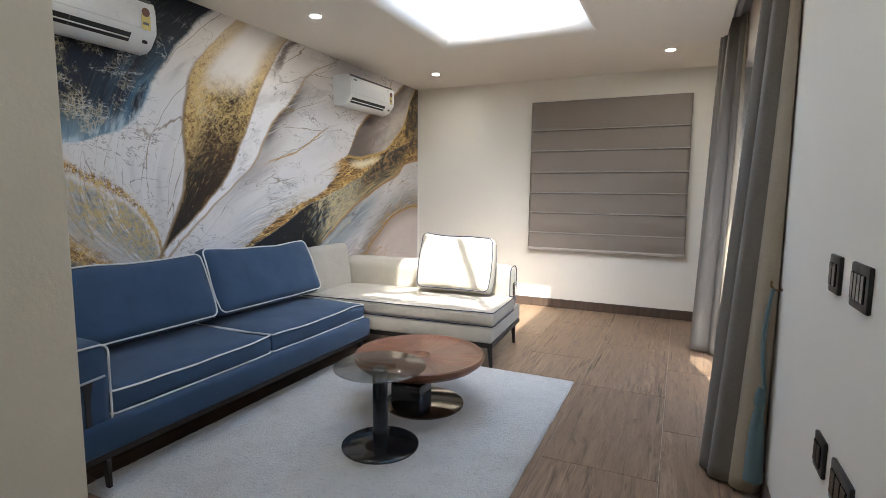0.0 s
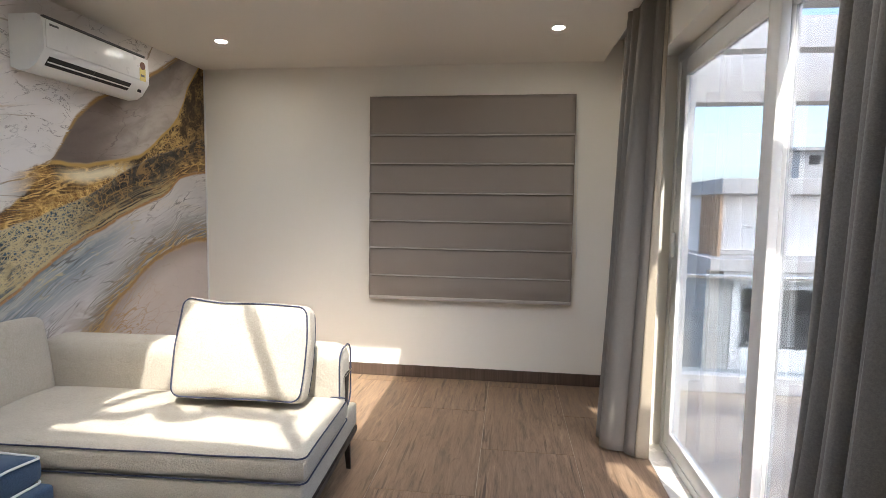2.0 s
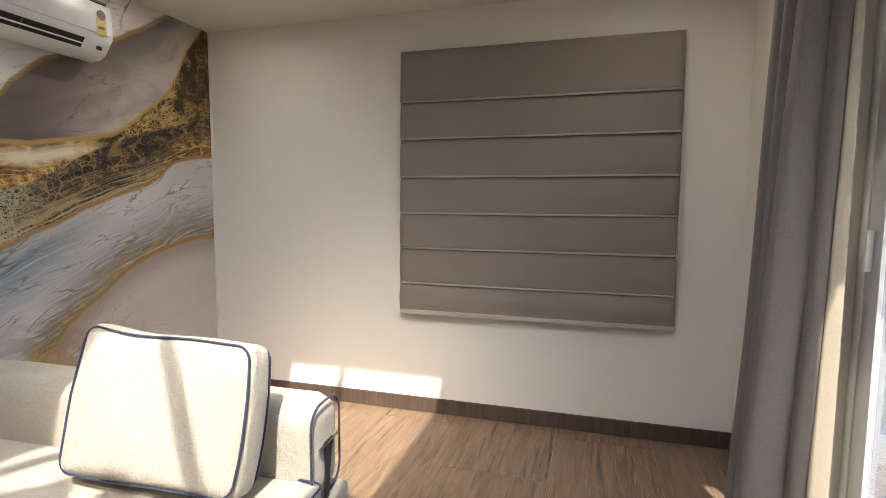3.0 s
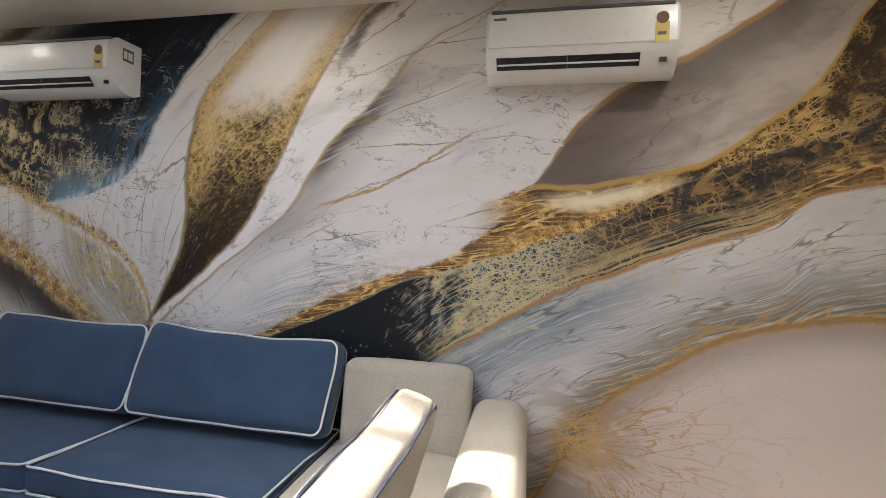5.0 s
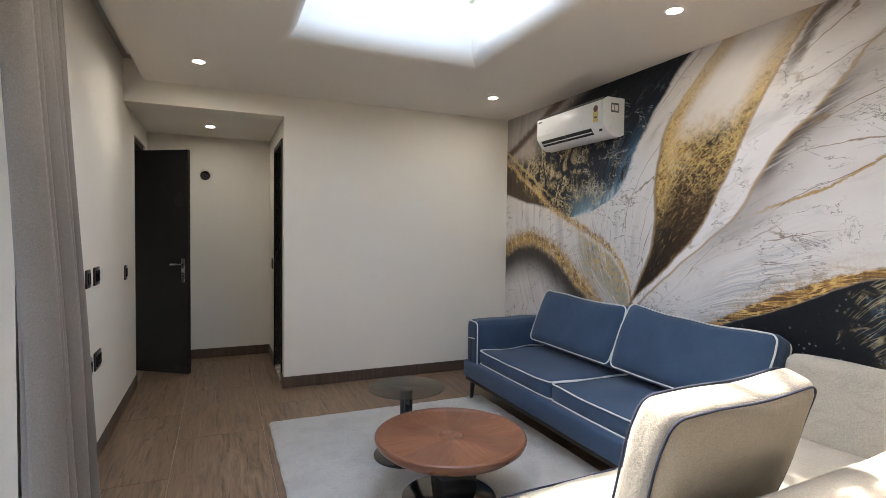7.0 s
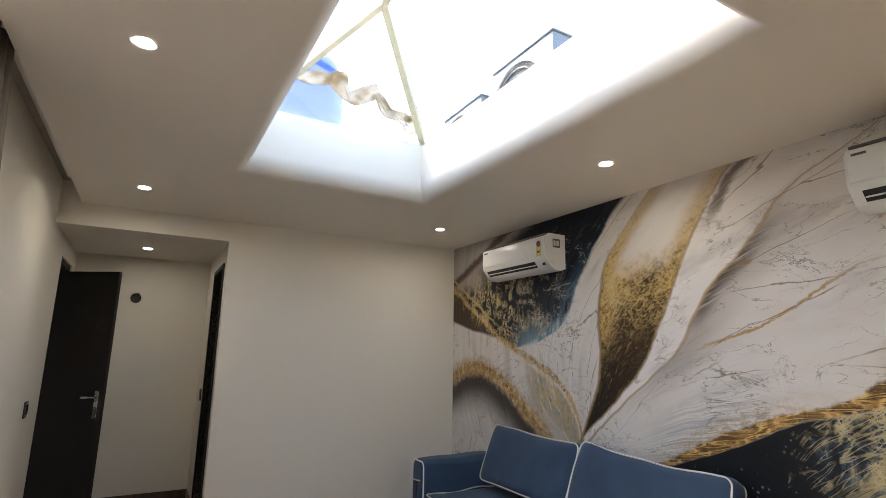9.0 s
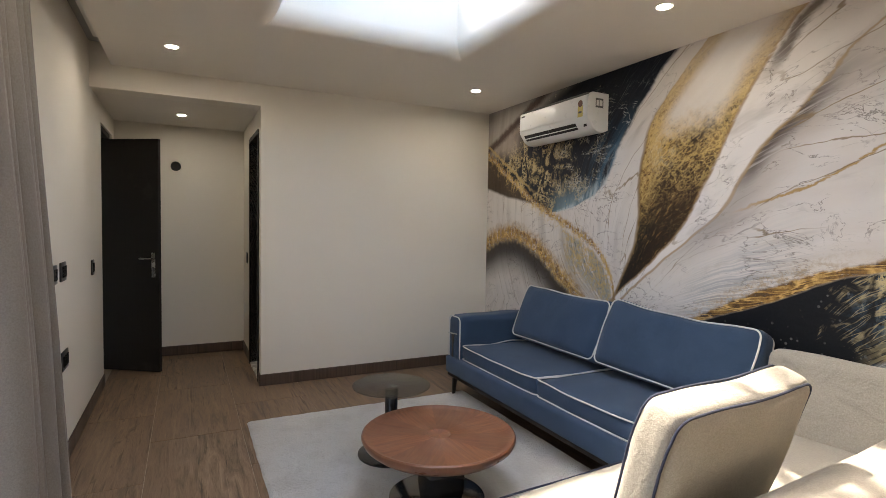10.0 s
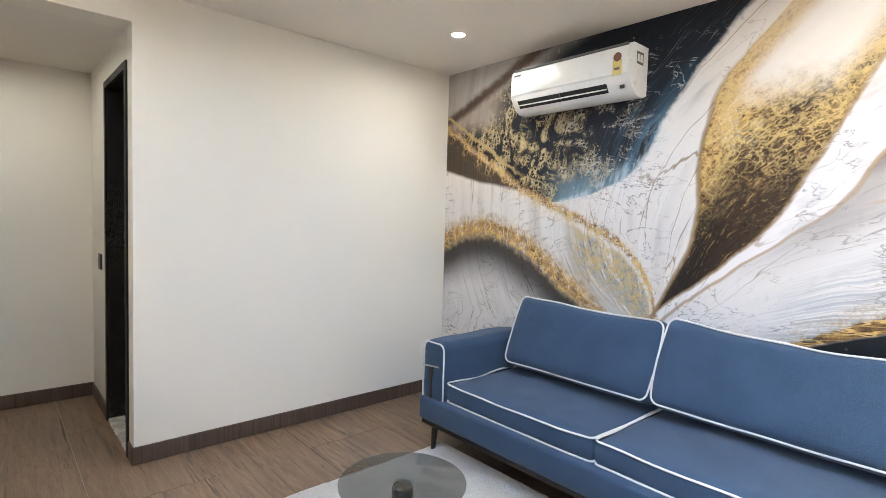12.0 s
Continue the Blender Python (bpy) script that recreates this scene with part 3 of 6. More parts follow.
        body = g.mix(both(centre, 0.95), body, g.mix(silk, WARM, WHITE))
        col = g.mix(petal, col, body)
        col = g.mix(both(line(dC, 0.025), g.step(Z, 2.7, 2.0), 0.8), col, g.mix(foil, (0.05, 0.028, 0.012), GOLD))
        col = g.mix(both(line(dD, 0.022), g.step(hair, 0.3, 0.5), 0.7), col, (0.30, 0.18, 0.075))

    # band of gold strands under the white marble
    band = both(g.step(rough_edge(dF, 0.05), 0.012, -0.015), g.step(dF2, -0.02, 0.01), g.step(Y, 3.15, 3.5), g.step(Y, 5.2, 5.0))
    rub = g.step(g.m("ADD", g.m("MULTIPLY", hair, 0.4), g.m("MULTIPLY", foil, 0.6)), 0.30, 0.46)
    col = g.mix(both(band, rub), col, strand)
    above_band = both(g.step(dF, 0.14, 0.01), g.step(dF, -0.01, 0.01), g.step(Y, 3.2, 3.5), g.step(Y, 4.5, 4.1), g.step(foil, 0.44, 0.6), 0.7)
    col = g.mix(above_band, col, (0.40, 0.27, 0.13))

    if not south:
        # smoky hollow, upper north
        hollow = both(g.step(dF, 0.008, -0.012), g.step(dT, -0.01, 0.02), g.step(Y, 4.9, 5.0))
        smoke = g.mix(g.step(dT, 0.75, 0.03), (0.045, 0.033, 0.027), (0.50, 0.44, 0.395))
        smoke = g.mix(g.step(g.m("ADD", g.m("SUBTRACT", Y, 5.0), g.m("MULTIPLY", Z, -0.25)), -0.25, 0.35), (0.17, 0.13, 0.11), smoke)
        smoke = g.mix(both(g.step(silk, 0.4, 0.65), 0.4), smoke, (0.10, 0.075, 0.062))
        smoke = g.mix(both(cracks, 0.5), smoke, (0.09, 0.07, 0.06))
        far = both(g.step(Y, 6.25, 6.5), g.step(Z, 2.2, 2.4))
        smoke = g.mix(both(far, 0.7), smoke, (0.42, 0.37, 0.33))
        col = g.mix(hollow, col, smoke)
        col = g.mix(both(line(dF, 0.03), g.step(Y, 4.95, 5.1), g.step(hair, 0.35, 0.5)), col, (0.33, 0.20, 0.07))

        # gold river running to the north corner
        river = both(g.step(rough_edge(dT, 0.05), 0.012, -0.012), g.step(dF2, -0.03, 0.01), g.step(Y, 4.62, 4.9))
        rv = g.mix(g.step(dF2, 0.0, 0.12), leaf, strand)
        rv = g.mix(both(g.step(Y, 5.45, 5.75), g.step(foil, 0.62, 0.48), 0.92), rv, (0.022, 0.013, 0.009))
        rv = g.mix(both(line(g.m("SUBTRACT", dT, -0.075), 0.07, 0.2), g.step(Y, 4.95, 5.2), g.step(Y, 5.75, 5.5), 0.9), rv, (0.82, 0.74, 0.52))
        rv = g.mix(both(g.step(Y, 5.8, 6.2), 0.6), rv, (0.04, 0.022, 0.012))
        rv = g.mix(both(g.m("MAXIMUM", net, mesh_n), g.step(Y, 5.3, 5.6), g.step(cloud, 0.42, 0.58), 0.85), rv, g.mix(rag, GOLD, (0.76, 0.55, 0.22)))
        rv = g.mix(both(g.step(Y, 6.2, 6.5), 0.5), rv, (0.06, 0.045, 0.035))
        col = g.mix(river, col, rv)
        col = g.mix(both(line(dT, 0.022), g.step(Y, 4.9, 5.0)), col, (0.46, 0.29, 0.08))

    # black wedge, blue foam and dark strands below the river
    wedge = both(g.step(dF2, 0.008, -0.01), g.step(rough_edge(dH, 0.05), -0.01, 0.015), g.step(Y, 3.3, 3.5))
    tail = both(g.step(dF2, 0.008, -0.01), g.step(Y, 4.6, 4.5), g.step(Y, 3.3, 3.5))
    wedge = g.m("MAXIMUM", wedge, both(tail, g.step(dH, -0.6, -0.02)))
    Yc = g.m("ADD", Y, g.m("MULTIPLY", g.m("SUBTRACT", cloud, 0.5), 1.3))
    wd = g.mix(both(g.step(Yc, 4.3, 4.65), g.step(Y, 5.5, 5.0), g.step(foil, 0.38, 0.56)), INK, (0.05, 0.105, 0.16))
    wd = g.mix(both(g.step(Yc, 4.25, 4.5), g.step(Y, 4.95, 4.7), g.m("MAXIMUM", mesh_n, fine_n), 0.75), wd, (0.46, 0.37, 0.20))
    foam = g.web(flat, 27.0, 0.13, 1.1)
    lacy = both(g.m("MAXIMUM", foam, net), g.step(g.m("ADD", Yc, g.m("MULTIPLY", Z, 0.35)), 4.85, 5.1), g.step(Yc, 5.45, 5.15))
    wd = g.mix(both(lacy, 0.9), wd, (0.56, 0.46, 0.26))
    wd = g.mix(both(g.step(Y, 5.0, 5.35), g.step(foil, 0.34, 0.62)), wd, (0.06, 0.052, 0.046))
    wd = g.mix(both(g.step(Y, 5.0, 5.3), g.m("MAXIMUM", fil_d, mesh_n), g.step(cloud, 0.4, 0.56), 0.8), wd, (0.40, 0.25, 0.09))
    wd = g.mix(both(g.step(Y, 5.2, 5.6), g.step(foil, 0.46, 0.60), g.step(cloud, 0.44, 0.6), 0.8), wd, (0.22, 0.12, 0.045))
    wd = g.mix(both(g.step(dH, 0.22, 0.0), g.step(Y, 4.35, 4.6), g.step(hair_n, 0.42, 0.56), 0.85), wd, (0.50, 0.40, 0.21))
    wd = g.mix(both(g.step(Y, 6.0, 6.25), g.step(dH, 0.22, 0.05), g.step(hair_n, 0.3, 0.5), 0.85), wd, strand)
    wd = g.mix(both(specks, g.step(Y, 4.7, 4.3), 0.5), wd, (0.35, 0.36, 0.34))
    col = g.mix(wedge, col, wd)

    if not south:
        # blue-grey sweep and blush field, lower north
        below = both(g.step(dH, 0.012, -0.012), g.step(Y, 4.3, 4.5))
        sweep = g.mix(silk, (0.44, 0.42, 0.42), WHITE)
        sweep = g.mix(both(g.step(dH, -0.55, -0.03), g.step(Y, 5.9, 5.1), g.step(hair_n, 0.2, 0.55), 0.95), sweep, (0.13, 0.19, 0.225))
        sweep = g.mix(both(g.step(dH, -0.32, -0.05), g.step(Y, 4.6, 4.9), g.step(Y, 6.1, 5.5), fine_n, g.step(blot, 0.45, 0.58), 0.85), sweep, (0.56, 0.48, 0.27))
        sweep = g.mix(both(line(rough_edge(dW, 0.08), 0.06), g.step(hair_n, 0.4, 0.55), 0.6), sweep, (0.62, 0.56, 0.48))
        sweep = g.mix(both(mesh_n, g.step(silk, 0.4, 0.6), 0.8), sweep, (0.11, 0.105, 0.105))
        sweep = g.mix(both(g.step(dJ, 0.40, 0.02), g.step(hair_n, 0.28, 0.56), 0.95), sweep, (0.14, 0.14, 0.125))
        sweep = g.mix(both(g.step(dJ, 0.24, 0.0), g.m("MAXIMUM", mesh_n, fine_n), 0.9), sweep, (0.44, 0.29, 0.11))
        blush = g.mix(g.noise(flat, 1.6, 5, 0.6), (0.47, 0.405, 0.365), (0.62, 0.56, 0.52))
        blush = g.mix(both(g.step(dJ, -0.22, -0.01), 0.65), blush, (0.22, 0.165, 0.135))
        blush = g.mix(both(cracks, 0.3), blush, (0.30, 0.24, 0.20))
        field = g.mix(g.step(rough_edge(dJ, 0.04), 0.012, -0.012), sweep, blush)
        field = g.mix(both(line(rough_edge(dJ, 0.06), 0.05), g.m("MAXIMUM", fine_n, g.step(foil, 0.5, 0.6)), 0.9), field, (0.52, 0.35, 0.13))
        field = g.mix(both(line(rough_edge(dJ, 0.03), 0.03), 0.85), field, (0.30, 0.17, 0.05))
        # the tuft of roots
        ry, rz = g.m("SUBTRACT", Y, 5.24), g.m("SUBTRACT", Z, 0.52)
        rad = g.m("SQRT", g.m("ADD", g.m("MULTIPLY", ry, ry), g.m("MULTIPLY", rz, rz)))
        ang = g.m("ARCTAN2", rz, ry)
        ray = g.noise(g.vec(g.m("MULTIPLY", ang, 3.4), g.m("MULTIPLY", rad, 1.6), 7.0), 2.6, 3, 0.55, 0.7)
        rays = both(g.m("MAXIMUM", g.step(g.m("ABSOLUTE", g.m("SUBTRACT", ray, 0.5)), 0.016, 0.004), g.web(g.vec(g.m("MULTIPLY", ang, 5.0), g.m("MULTIPLY", rad, 2.2), 3.0), 2.0, 0.05, 0.5)), g.step(rad, 0.95, 0.15), g.step(g.m("ABSOLUTE", g.m("ADD", ang, 0.2)), 1.5, 0.7))
        field = g.mix(both(g.step(rad, 0.5, 0.1), g.step(blot, 0.4, 0.55), 0.5), field, (0.20, 0.13, 0.07))
        field = g.mix(both(rays, 0.95), field, (0.38, 0.225, 0.07))
        field = g.mix(both(g.step(rad, 0.26, 0.04), g.m("MAXIMUM", net, fine_n), 0.9), field, (0.50, 0.33, 0.12))
        col = g.mix(below, col, field)
        col = g.mix(both(line(dH, 0.02), g.step(Y, 4.45, 4.6), g.step(foil, 0.3, 0.5)), col, (0.36, 0.19, 0.07))

    # fine crinkles everywhere
    g.set("Base Color", col)
    g.set("Roughness", g.step(foil, 0.4, 0.65, 0.6, 0.42))
    g.bump(g.m("ADD", foil, hair), 0.05, 0.002)
    return g.mat


M_MURAL_S, M_MURAL_N = mural(True), mural(False)


# ---- mesh helpers ----
def finish(name, bm, mat, smooth=True):
    bmesh.ops.recalc_face_normals(bm, faces=bm.faces[:])
    me = bpy.data.meshes.new(name)
    bm.to_mesh(me)
    bm.free()
    me.materials.append(mat)
    if smooth:
        me.shade_smooth()
        me.set_sharp_from_angle(angle=radians(35))
    return new(name, me)


def thing(name, loc, label, category, group="", kind=""):
    ob = new(name)
    ob.location = loc
    return tagged(ob, label, category, group, kind)


def part(name, bm, mat, parent, label="", smooth=True):
    """One mesh under a thing or part; bm is in the world's metres."""
    root = parent
    while root.parent:
        root = root.parent
    bmesh.ops.translate(bm, vec=-root.location, verts=bm.verts[:])
    ob = finish(name, bm, mat, smooth)
    ob.parent = parent
    return tagged(ob, label)


def solid(name, bm, mat, label, category, group="", kind="", smooth=True):
    """A thing of one mesh."""
    return tagged(finish(name, bm, mat, smooth), label, category, group, kind)


def box(x0, x1, y0, y1, z0, z1, bevel=0.0, seg=2, bm=None):
    own = bmesh.new()
    bmesh.ops.create_cube(own, size=1.0, matrix=Matrix.LocRotScale(((x0 + x1) / 2, (y0 + y1) / 2, (z0 + z1) / 2), None, (abs(x1 - x0), abs(y1 - y0), abs(z1 - z0))))
    if bevel:
        bmesh.ops.bevel(own, geom=own.edges[:], offset=bevel, segments=seg, profile=0.5, affect="EDGES")
    return join(bm, own)


def join(bm, own):
    if bm is None:
        return own
    me = bpy.data.meshes.new("tmp")
    own.to_mesh(me)
    own.free()
    bm.from_mesh(me)
    bpy.data.meshes.remove(me)
    return bm


def spin(profile, seg=48, centre=(0, 0, 0), bm=None):
    """A turned body: profile of (radius, height)."""
    own = bmesh.new()
    rings = []
    for r, z in profile:
        if r < 1e-5:
            rings.append([own.verts.new((centre[0], centre[1], centre[2] + z))])
        else:
            rings.append([own.verts.new((centre[0] + r * math.cos(2 * math.pi * k / seg), centre[1] + r * math.sin(2 * math.pi * k / seg), centre[2] + z)) for k in range(seg)])
    for a, b in zip(rings, rings[1:]):
        for k in range(seg):
            q = [a[k % len(a)], a[(k + 1) % len(a)], b[(k + 1) % len(b)], b[k % len(b)]]
            q = list(dict.fromkeys(q))
            if len(q) > 2:
                own.faces.new(q)
    return join(bm, own)


def tube(pts, r, closed=False, seg=8, bm=None):
    """A round cord along pts."""
    own = bmesh.new()
    pts = [Vector(p) for p in pts]
    n = len(pts)
    rings = []
    up = Vector((0.13, 0.21, 0.97))
    for i, p in enumerate(pts):
        a = pts[(i - 1) % n] if closed or i else p
        b = pts[(i + 1) % n] if closed or i < n - 1 else p
        t = (b - a).normalized()
        s = t.cross(up).normalized()
        q = s.cross(t)
        rings.append([own.verts.new(p + r * (math.cos(2 * math.pi * k / seg) * s + math.sin(2 * math.pi * k / seg) * q)) for k in range(seg)])
    for i in range(n if closed else n - 1):
        a, b = rings[i], rings[(i + 1) % n]
        for k in range(seg):
            own.faces.new((a[k], a[(k + 1) % seg], b[(k + 1) % seg], b[k]))
    if not closed:
        own.faces.new(rings[0])
        own.faces.new(rings[-1])
    return join(bm, own)


def extrude(profile, axis, a, b, bm=None):
    """A prism: profile of 2D points, drawn out along an axis ('x': y,z points; 'y': x,z points; 'z': x,y points)."""
    own = bmesh.new()

    def at(p, t):
        return {"x": (t, p[0], p[1]), "y": (p[0], t, p[1]), "z": (p[0], p[1], t)}[axis]

    lo = [own.verts.new(at(p, a)) for p in profile]
    hi = [own.verts.new(at(p, b)) for p in profile]
    n = len(profile)
    for k in range(n):
        own.faces.new((lo[k], lo[(k + 1) % n], hi[(k + 1) % n], hi[k]))
    own.faces.new(lo)
    own.faces.new(hi)
    return join(bm, own)


def place(bm, m):
    bmesh.ops.transform(bm, matrix=m, verts=bm.verts[:])
    return bm


def cushion(sx, sy, sz, r=0.05, crown=0.03, sag=0.0, seed=0, cuts=14):
    """A stuffed block, centred, with crowned top and bottom and soft corners."""
    bm = bmesh.new()
    bmesh.ops.create_cube(bm, size=2.0)
    bmesh.ops.subdivide_edges(bm, edges=bm.edges[:], cuts=cuts, use_grid_fill=True)
    h = Vector((sx / 2, sy / 2, sz / 2))
    for v in bm.verts:
        u = v.co.copy()
        # crowd the grid towards the edges
        u = Vector([math.copysign(abs(c) ** 0.75, c) for c in u])
        p = Vector((u.x * h.x, u.y * h.y, u.z * h.z))
        q = Vector([max(-h[k] + r, min(h[k] - r, p[k])) for k in range(3)])
        d = p - q
        if d.length > 1e-6:
            p = q + d.normalized() * r
        w = max(0.0, 1 - u.x ** 4) * max(0.0, 1 - u.y ** 4)
        wob = noise.noise(Vector((p.x * 4 + seed * 7.1, p.y * 4, p.z * 4))) * 0.008
        p.z += math.copysign(crown, u.z) * w * abs(u.z) + wob * abs(u.z) - sag * w
        e = max(0.0, 1 - u.z ** 2)
        p.x += math.copysign(0.25 * crown, u.x) * e * (abs(u.x) ** 6)
        p.y += math.copysign(0.25 * crown, u.y) * e * (abs(u.y) ** 6)
        v.co = p
    return bm


def slouch(p, sx, sy, seed, k=1.0):
    """Bends a point of an upright cushion: a dipping upper edge and uneven sides."""
    x, y, z = p
    a, b = 2 * x / sx, 2 * y / sy
    up = 0.5 + 0.5 * b
    dy = -0.020 * up * (1 - a * a) + 0.012 * noise.noise(Vector((x * 3.1, seed * 3.3, 1.0))) * (0.4 + up) - 0.012 * a * up
    dx = 0.016 * a * (0.5 - b * b) + 0.010 * noise.noise(Vector((y * 5.0, a * 0.6, seed + 4.0)))
    dz = 0.018 * noise.noise(Vector((x * 2.6, y * 3.0, seed + 8.0)))
    return Vector((x + k * dx, y + k * dy, z + k * dz))


def round_rect(sx, sy, r, z=0.0, n=6):
    """Points of a rectangle with round corners, centred."""
    pts = []
    for cx, cy, a0 in ((1, 1, 0), (-1, 1, 90), (-1, -1, 180), (1, -1, 270)):
        for k in range(n + 1):
            a = radians(a0 + 90 * k / n)
            pts.append((cx * (sx / 2 - r) + r * math.cos(a), cy * (sy / 2 - r) + r * math.sin(a), z))
    out = []
    for p, q in zip(pts, pts[1:] + pts[:1]):
        steps = max(1, int((Vector(q) - Vector(p)).length / 0.06))
        for k in range(steps):
            out.append(tuple(Vector(p).lerp(Vector(q), k / steps)))
    return out


# ---- the room's shell ----
XW, XE, YS, YN, ZC = -3.42, 0.375, 0.705, 6.65, 2.83
XP, YB, ZK = -0.95, -0.865, 2.635  # corridor: pier side, back wall, ceiling
WX0, WX1, WY0, WY1, WZ = XE, 0.62, 3.30, 5.56, 2.56  # glazed opening in the east wall


def structure(name, bm, mat, label, category="wall", smooth=False):
    return solid(name, bm, mat, label, category, kind="structure", smooth=smooth)


YJ = 4.40  # joint between the two lengths of wallpaper
bm = box(XW - 0.2, XW, YS - 0.2, YJ, -0.1, 3.0)
box(XW - 0.2, XW, YJ, YN + 0.2, -0.1, 3.0, bm=bm)
wall = structure("wall_west", bm, M_MURAL_S, "feature wall papered with a gold, navy and white marble mural")
wall.data.materials.append(M_MURAL_N)
for face in wall.data.polygons:
    face.material_index = int(sum(wall.data.vertices[i].co.y + wall.location.y for i in face.vertices) / len(face.vertices) > YJ + 0.01)
structure("wall_north", box(XW, WX1, YN, YN + 0.2, -0.1, 3.0), M_WALL, "plain cream painted wall behind the roman blind")
bm = box(XW, XP, YS - 0.2, YS, -0.1, 3.0)
structure("wall_south", bm, M_WALL, "plain cream painted wall beside the corridor")
structure("wall_above_corridor", box(XP, XE, YS - 0.2, YS, ZK, 3.0), M_WALL, "cream beam over the corridor mouth")
bm = box(XE, WX1, WY1, YN, -0.1, 3.0)
box(XE, WX1, WY0, WY1, WZ, 3.0, bm=bm)
box(XE, WX1, 0.10, WY0, -0.1, 3.0, bm=bm)
box(XE, WX1, -0.70, 0.10, 2.45, 3.0, bm=bm)
box(XE, WX1, YB - 0.2, -0.70, -0.1, 3.0, bm=bm)
structure("wall_east", bm, M_WALL, "cream painted wall with the glazed opening and a doorway")
# corridor
DY0, DY1, DZ = -0.16, 0.525, 2.40
bm = box(XP - 0.2, XP, YB - 0.2, DY0, -0.1, 3.0)
box(XP - 0.2, XP, DY0, DY1, DZ, 3.0, bm=bm)
box(XP - 0.2, XP, DY1, YS - 0.2, -0.1, 3.0, bm=bm)
structure("wall_corridor_side", bm, M_WALL, "cream corridor wall with a dark doorway")
bm = bmesh.new()
HX, HZ, HR = -0.222, 2.178, 0.055
seg = 24
ring = [(HX + HR * math.cos(2 * math.pi * k / seg), HZ + HR * math.sin(2 * math.pi * k / seg)) for k in range(seg)]
outer = []
for k in range(seg):
    c, s = math.cos(2 * math.pi * k / seg), math.sin(2 * math.pi * k / seg)
    f = 0.3 / max(abs(c), abs(s))
    outer.append((HX + f * c, HZ + f * s))
ri = [bm.verts.new((x, YB, z)) for x, z in ring]
ro = [bm.verts.new((x, YB, z)) for x, z in outer]
rb = [bm.verts.new((x, YB - 0.06, z)) for x, z in ring]
for k in range(seg):
    j = (k + 1) % seg
    bm.faces.new((ri[k], ri[j], ro[j], ro[k]))
    bm.faces.new((ri[k], ri[j], rb[j], rb[k]))
for x0, x1, z0, z1 in ((XP, HX - 0.3, -0.1, 3.0), (HX + 0.3, WX1, -0.1, 3.0), (HX - 0.3, HX + 0.3, -0.1, HZ - 0.3), (HX - 0.3, HX + 0.3, HZ + 0.3, 3.0)):
    bm.faces.new([bm.verts.new(p) for p in ((x0, YB, z0), (x1, YB, z0), (x1, YB, z1), (x0, YB, z1))])
box(XP - 0.2, WX1, YB - 0.2, YB - 0.06, -0.1, 3.0, bm=bm)
structure("wall_corridor_end", bm, M_WALL, "cream end wall of the corridor with a round cable hole")
structure("ceiling_corridor", box(XP, XE, YB, YS - 0.2, ZK, ZK + 0.08), M_CEIL, "lower cream corridor ceiling", "ceiling")

# main ceiling with a skylight well whose lower edge is softly rounded
SX0, SX1, SY0, SY1, SZ = -2.165, -0.868, 2.275, 4.86, 3.30
CEX = 0.225  # the ceiling stops short of the east wall: curtain slot
bm = bmesh.new()
loops = []


def loop4(o, z):
    return [bm.verts.new(p) for p in ((SX0 - o, SY0 - o, z), (SX1 + o, SY0 - o, z), (SX1 + o, SY1 + o, z), (SX0 - o, SY1 + o, z))]


outer = [bm.verts.new(p) for p in ((XW, YS, ZC), (CEX, YS, ZC), (CEX, YN, ZC), (XW, YN, ZC))]
loops = [outer]
R = 0.14
for k in range(9):
    a = radians(90 * k / 8)
    loops.append(loop4(R - R * math.sin(a), ZC + R - R * math.cos(a)))
loops.append(loop4(0.0, SZ))
for a, b in zip(loops, loops[1:]):
    for k in range(4):
        bm.faces.new((a[k], a[(k + 1) % 4], b[(k + 1) % 4], b[k]))
top = [bm.verts.new((v.co.x, v.co.y, 3.0)) for v in outer]
for k in range(4):
    bm.faces.new((outer[k], outer[(k + 1) % 4], top[(k + 1) % 4], top[k]))
structure("ceiling", bm, M_CEIL, "cream plaster ceiling with a rounded skylight well", "ceiling", smooth=True)
# roof slab over everything, open at the well
bm = box(XW - 0.2, SX0 - 0.02, YB - 0.2, YN + 0.2, 3.0, 3.2)
box(SX1 + 0.02, WX1 + 0.05, YB - 0.2, YN + 0.2, 3.0, 3.2, bm=bm)
box(SX0 - 0.02, SX1 + 0.02, YB - 0.2, SY0 - 0.02, 3.0, 3.2, bm=bm)
box(SX0 - 0.02, SX1 + 0.02, SY1 + 0.02, YN + 0.2, 3.0, 3.2, bm=bm)
structure("roof_slab", bm, M_CONCRETE, "bare concrete roof slab round the skylight", "roof")
bm = box(SX0 - 0.12, SX0 - 0.004, SY0 - 0.12, SY1 + 0.12, 3.2, SZ - 0.004)
box(SX1 + 0.004, SX1 + 0.12, SY0 - 0.12, SY1 + 0.12, 3.2, SZ - 0.004, bm=bm)
box(SX0, SX1, SY0 - 0.12, SY0 - 0.004, 3.2, SZ - 0.004, bm=bm)
box(SX0, SX1, SY1 + 0.004, SY1 + 0.12, 3.2, SZ - 0.004, bm=bm)
structure("skylight_kerb", bm, M_RENDER, "low white kerb round the skylight", "roof")

# floor slab; tiles are laid at the end
structure("floor", box(XW, WX1, YB, YN, -0.1, -0.004), M_GROUT, "wood-look plank tile floor with thin grout joints", "floor")


def skirting(name, x0, x1, y0, y1):
    return structure(name, box(x0, x1, y0, y1, 0.001, 0.112, 0.004, 1), M_SKIRT, "dark brown wood-look skirting tile along the wall", "baseboard")


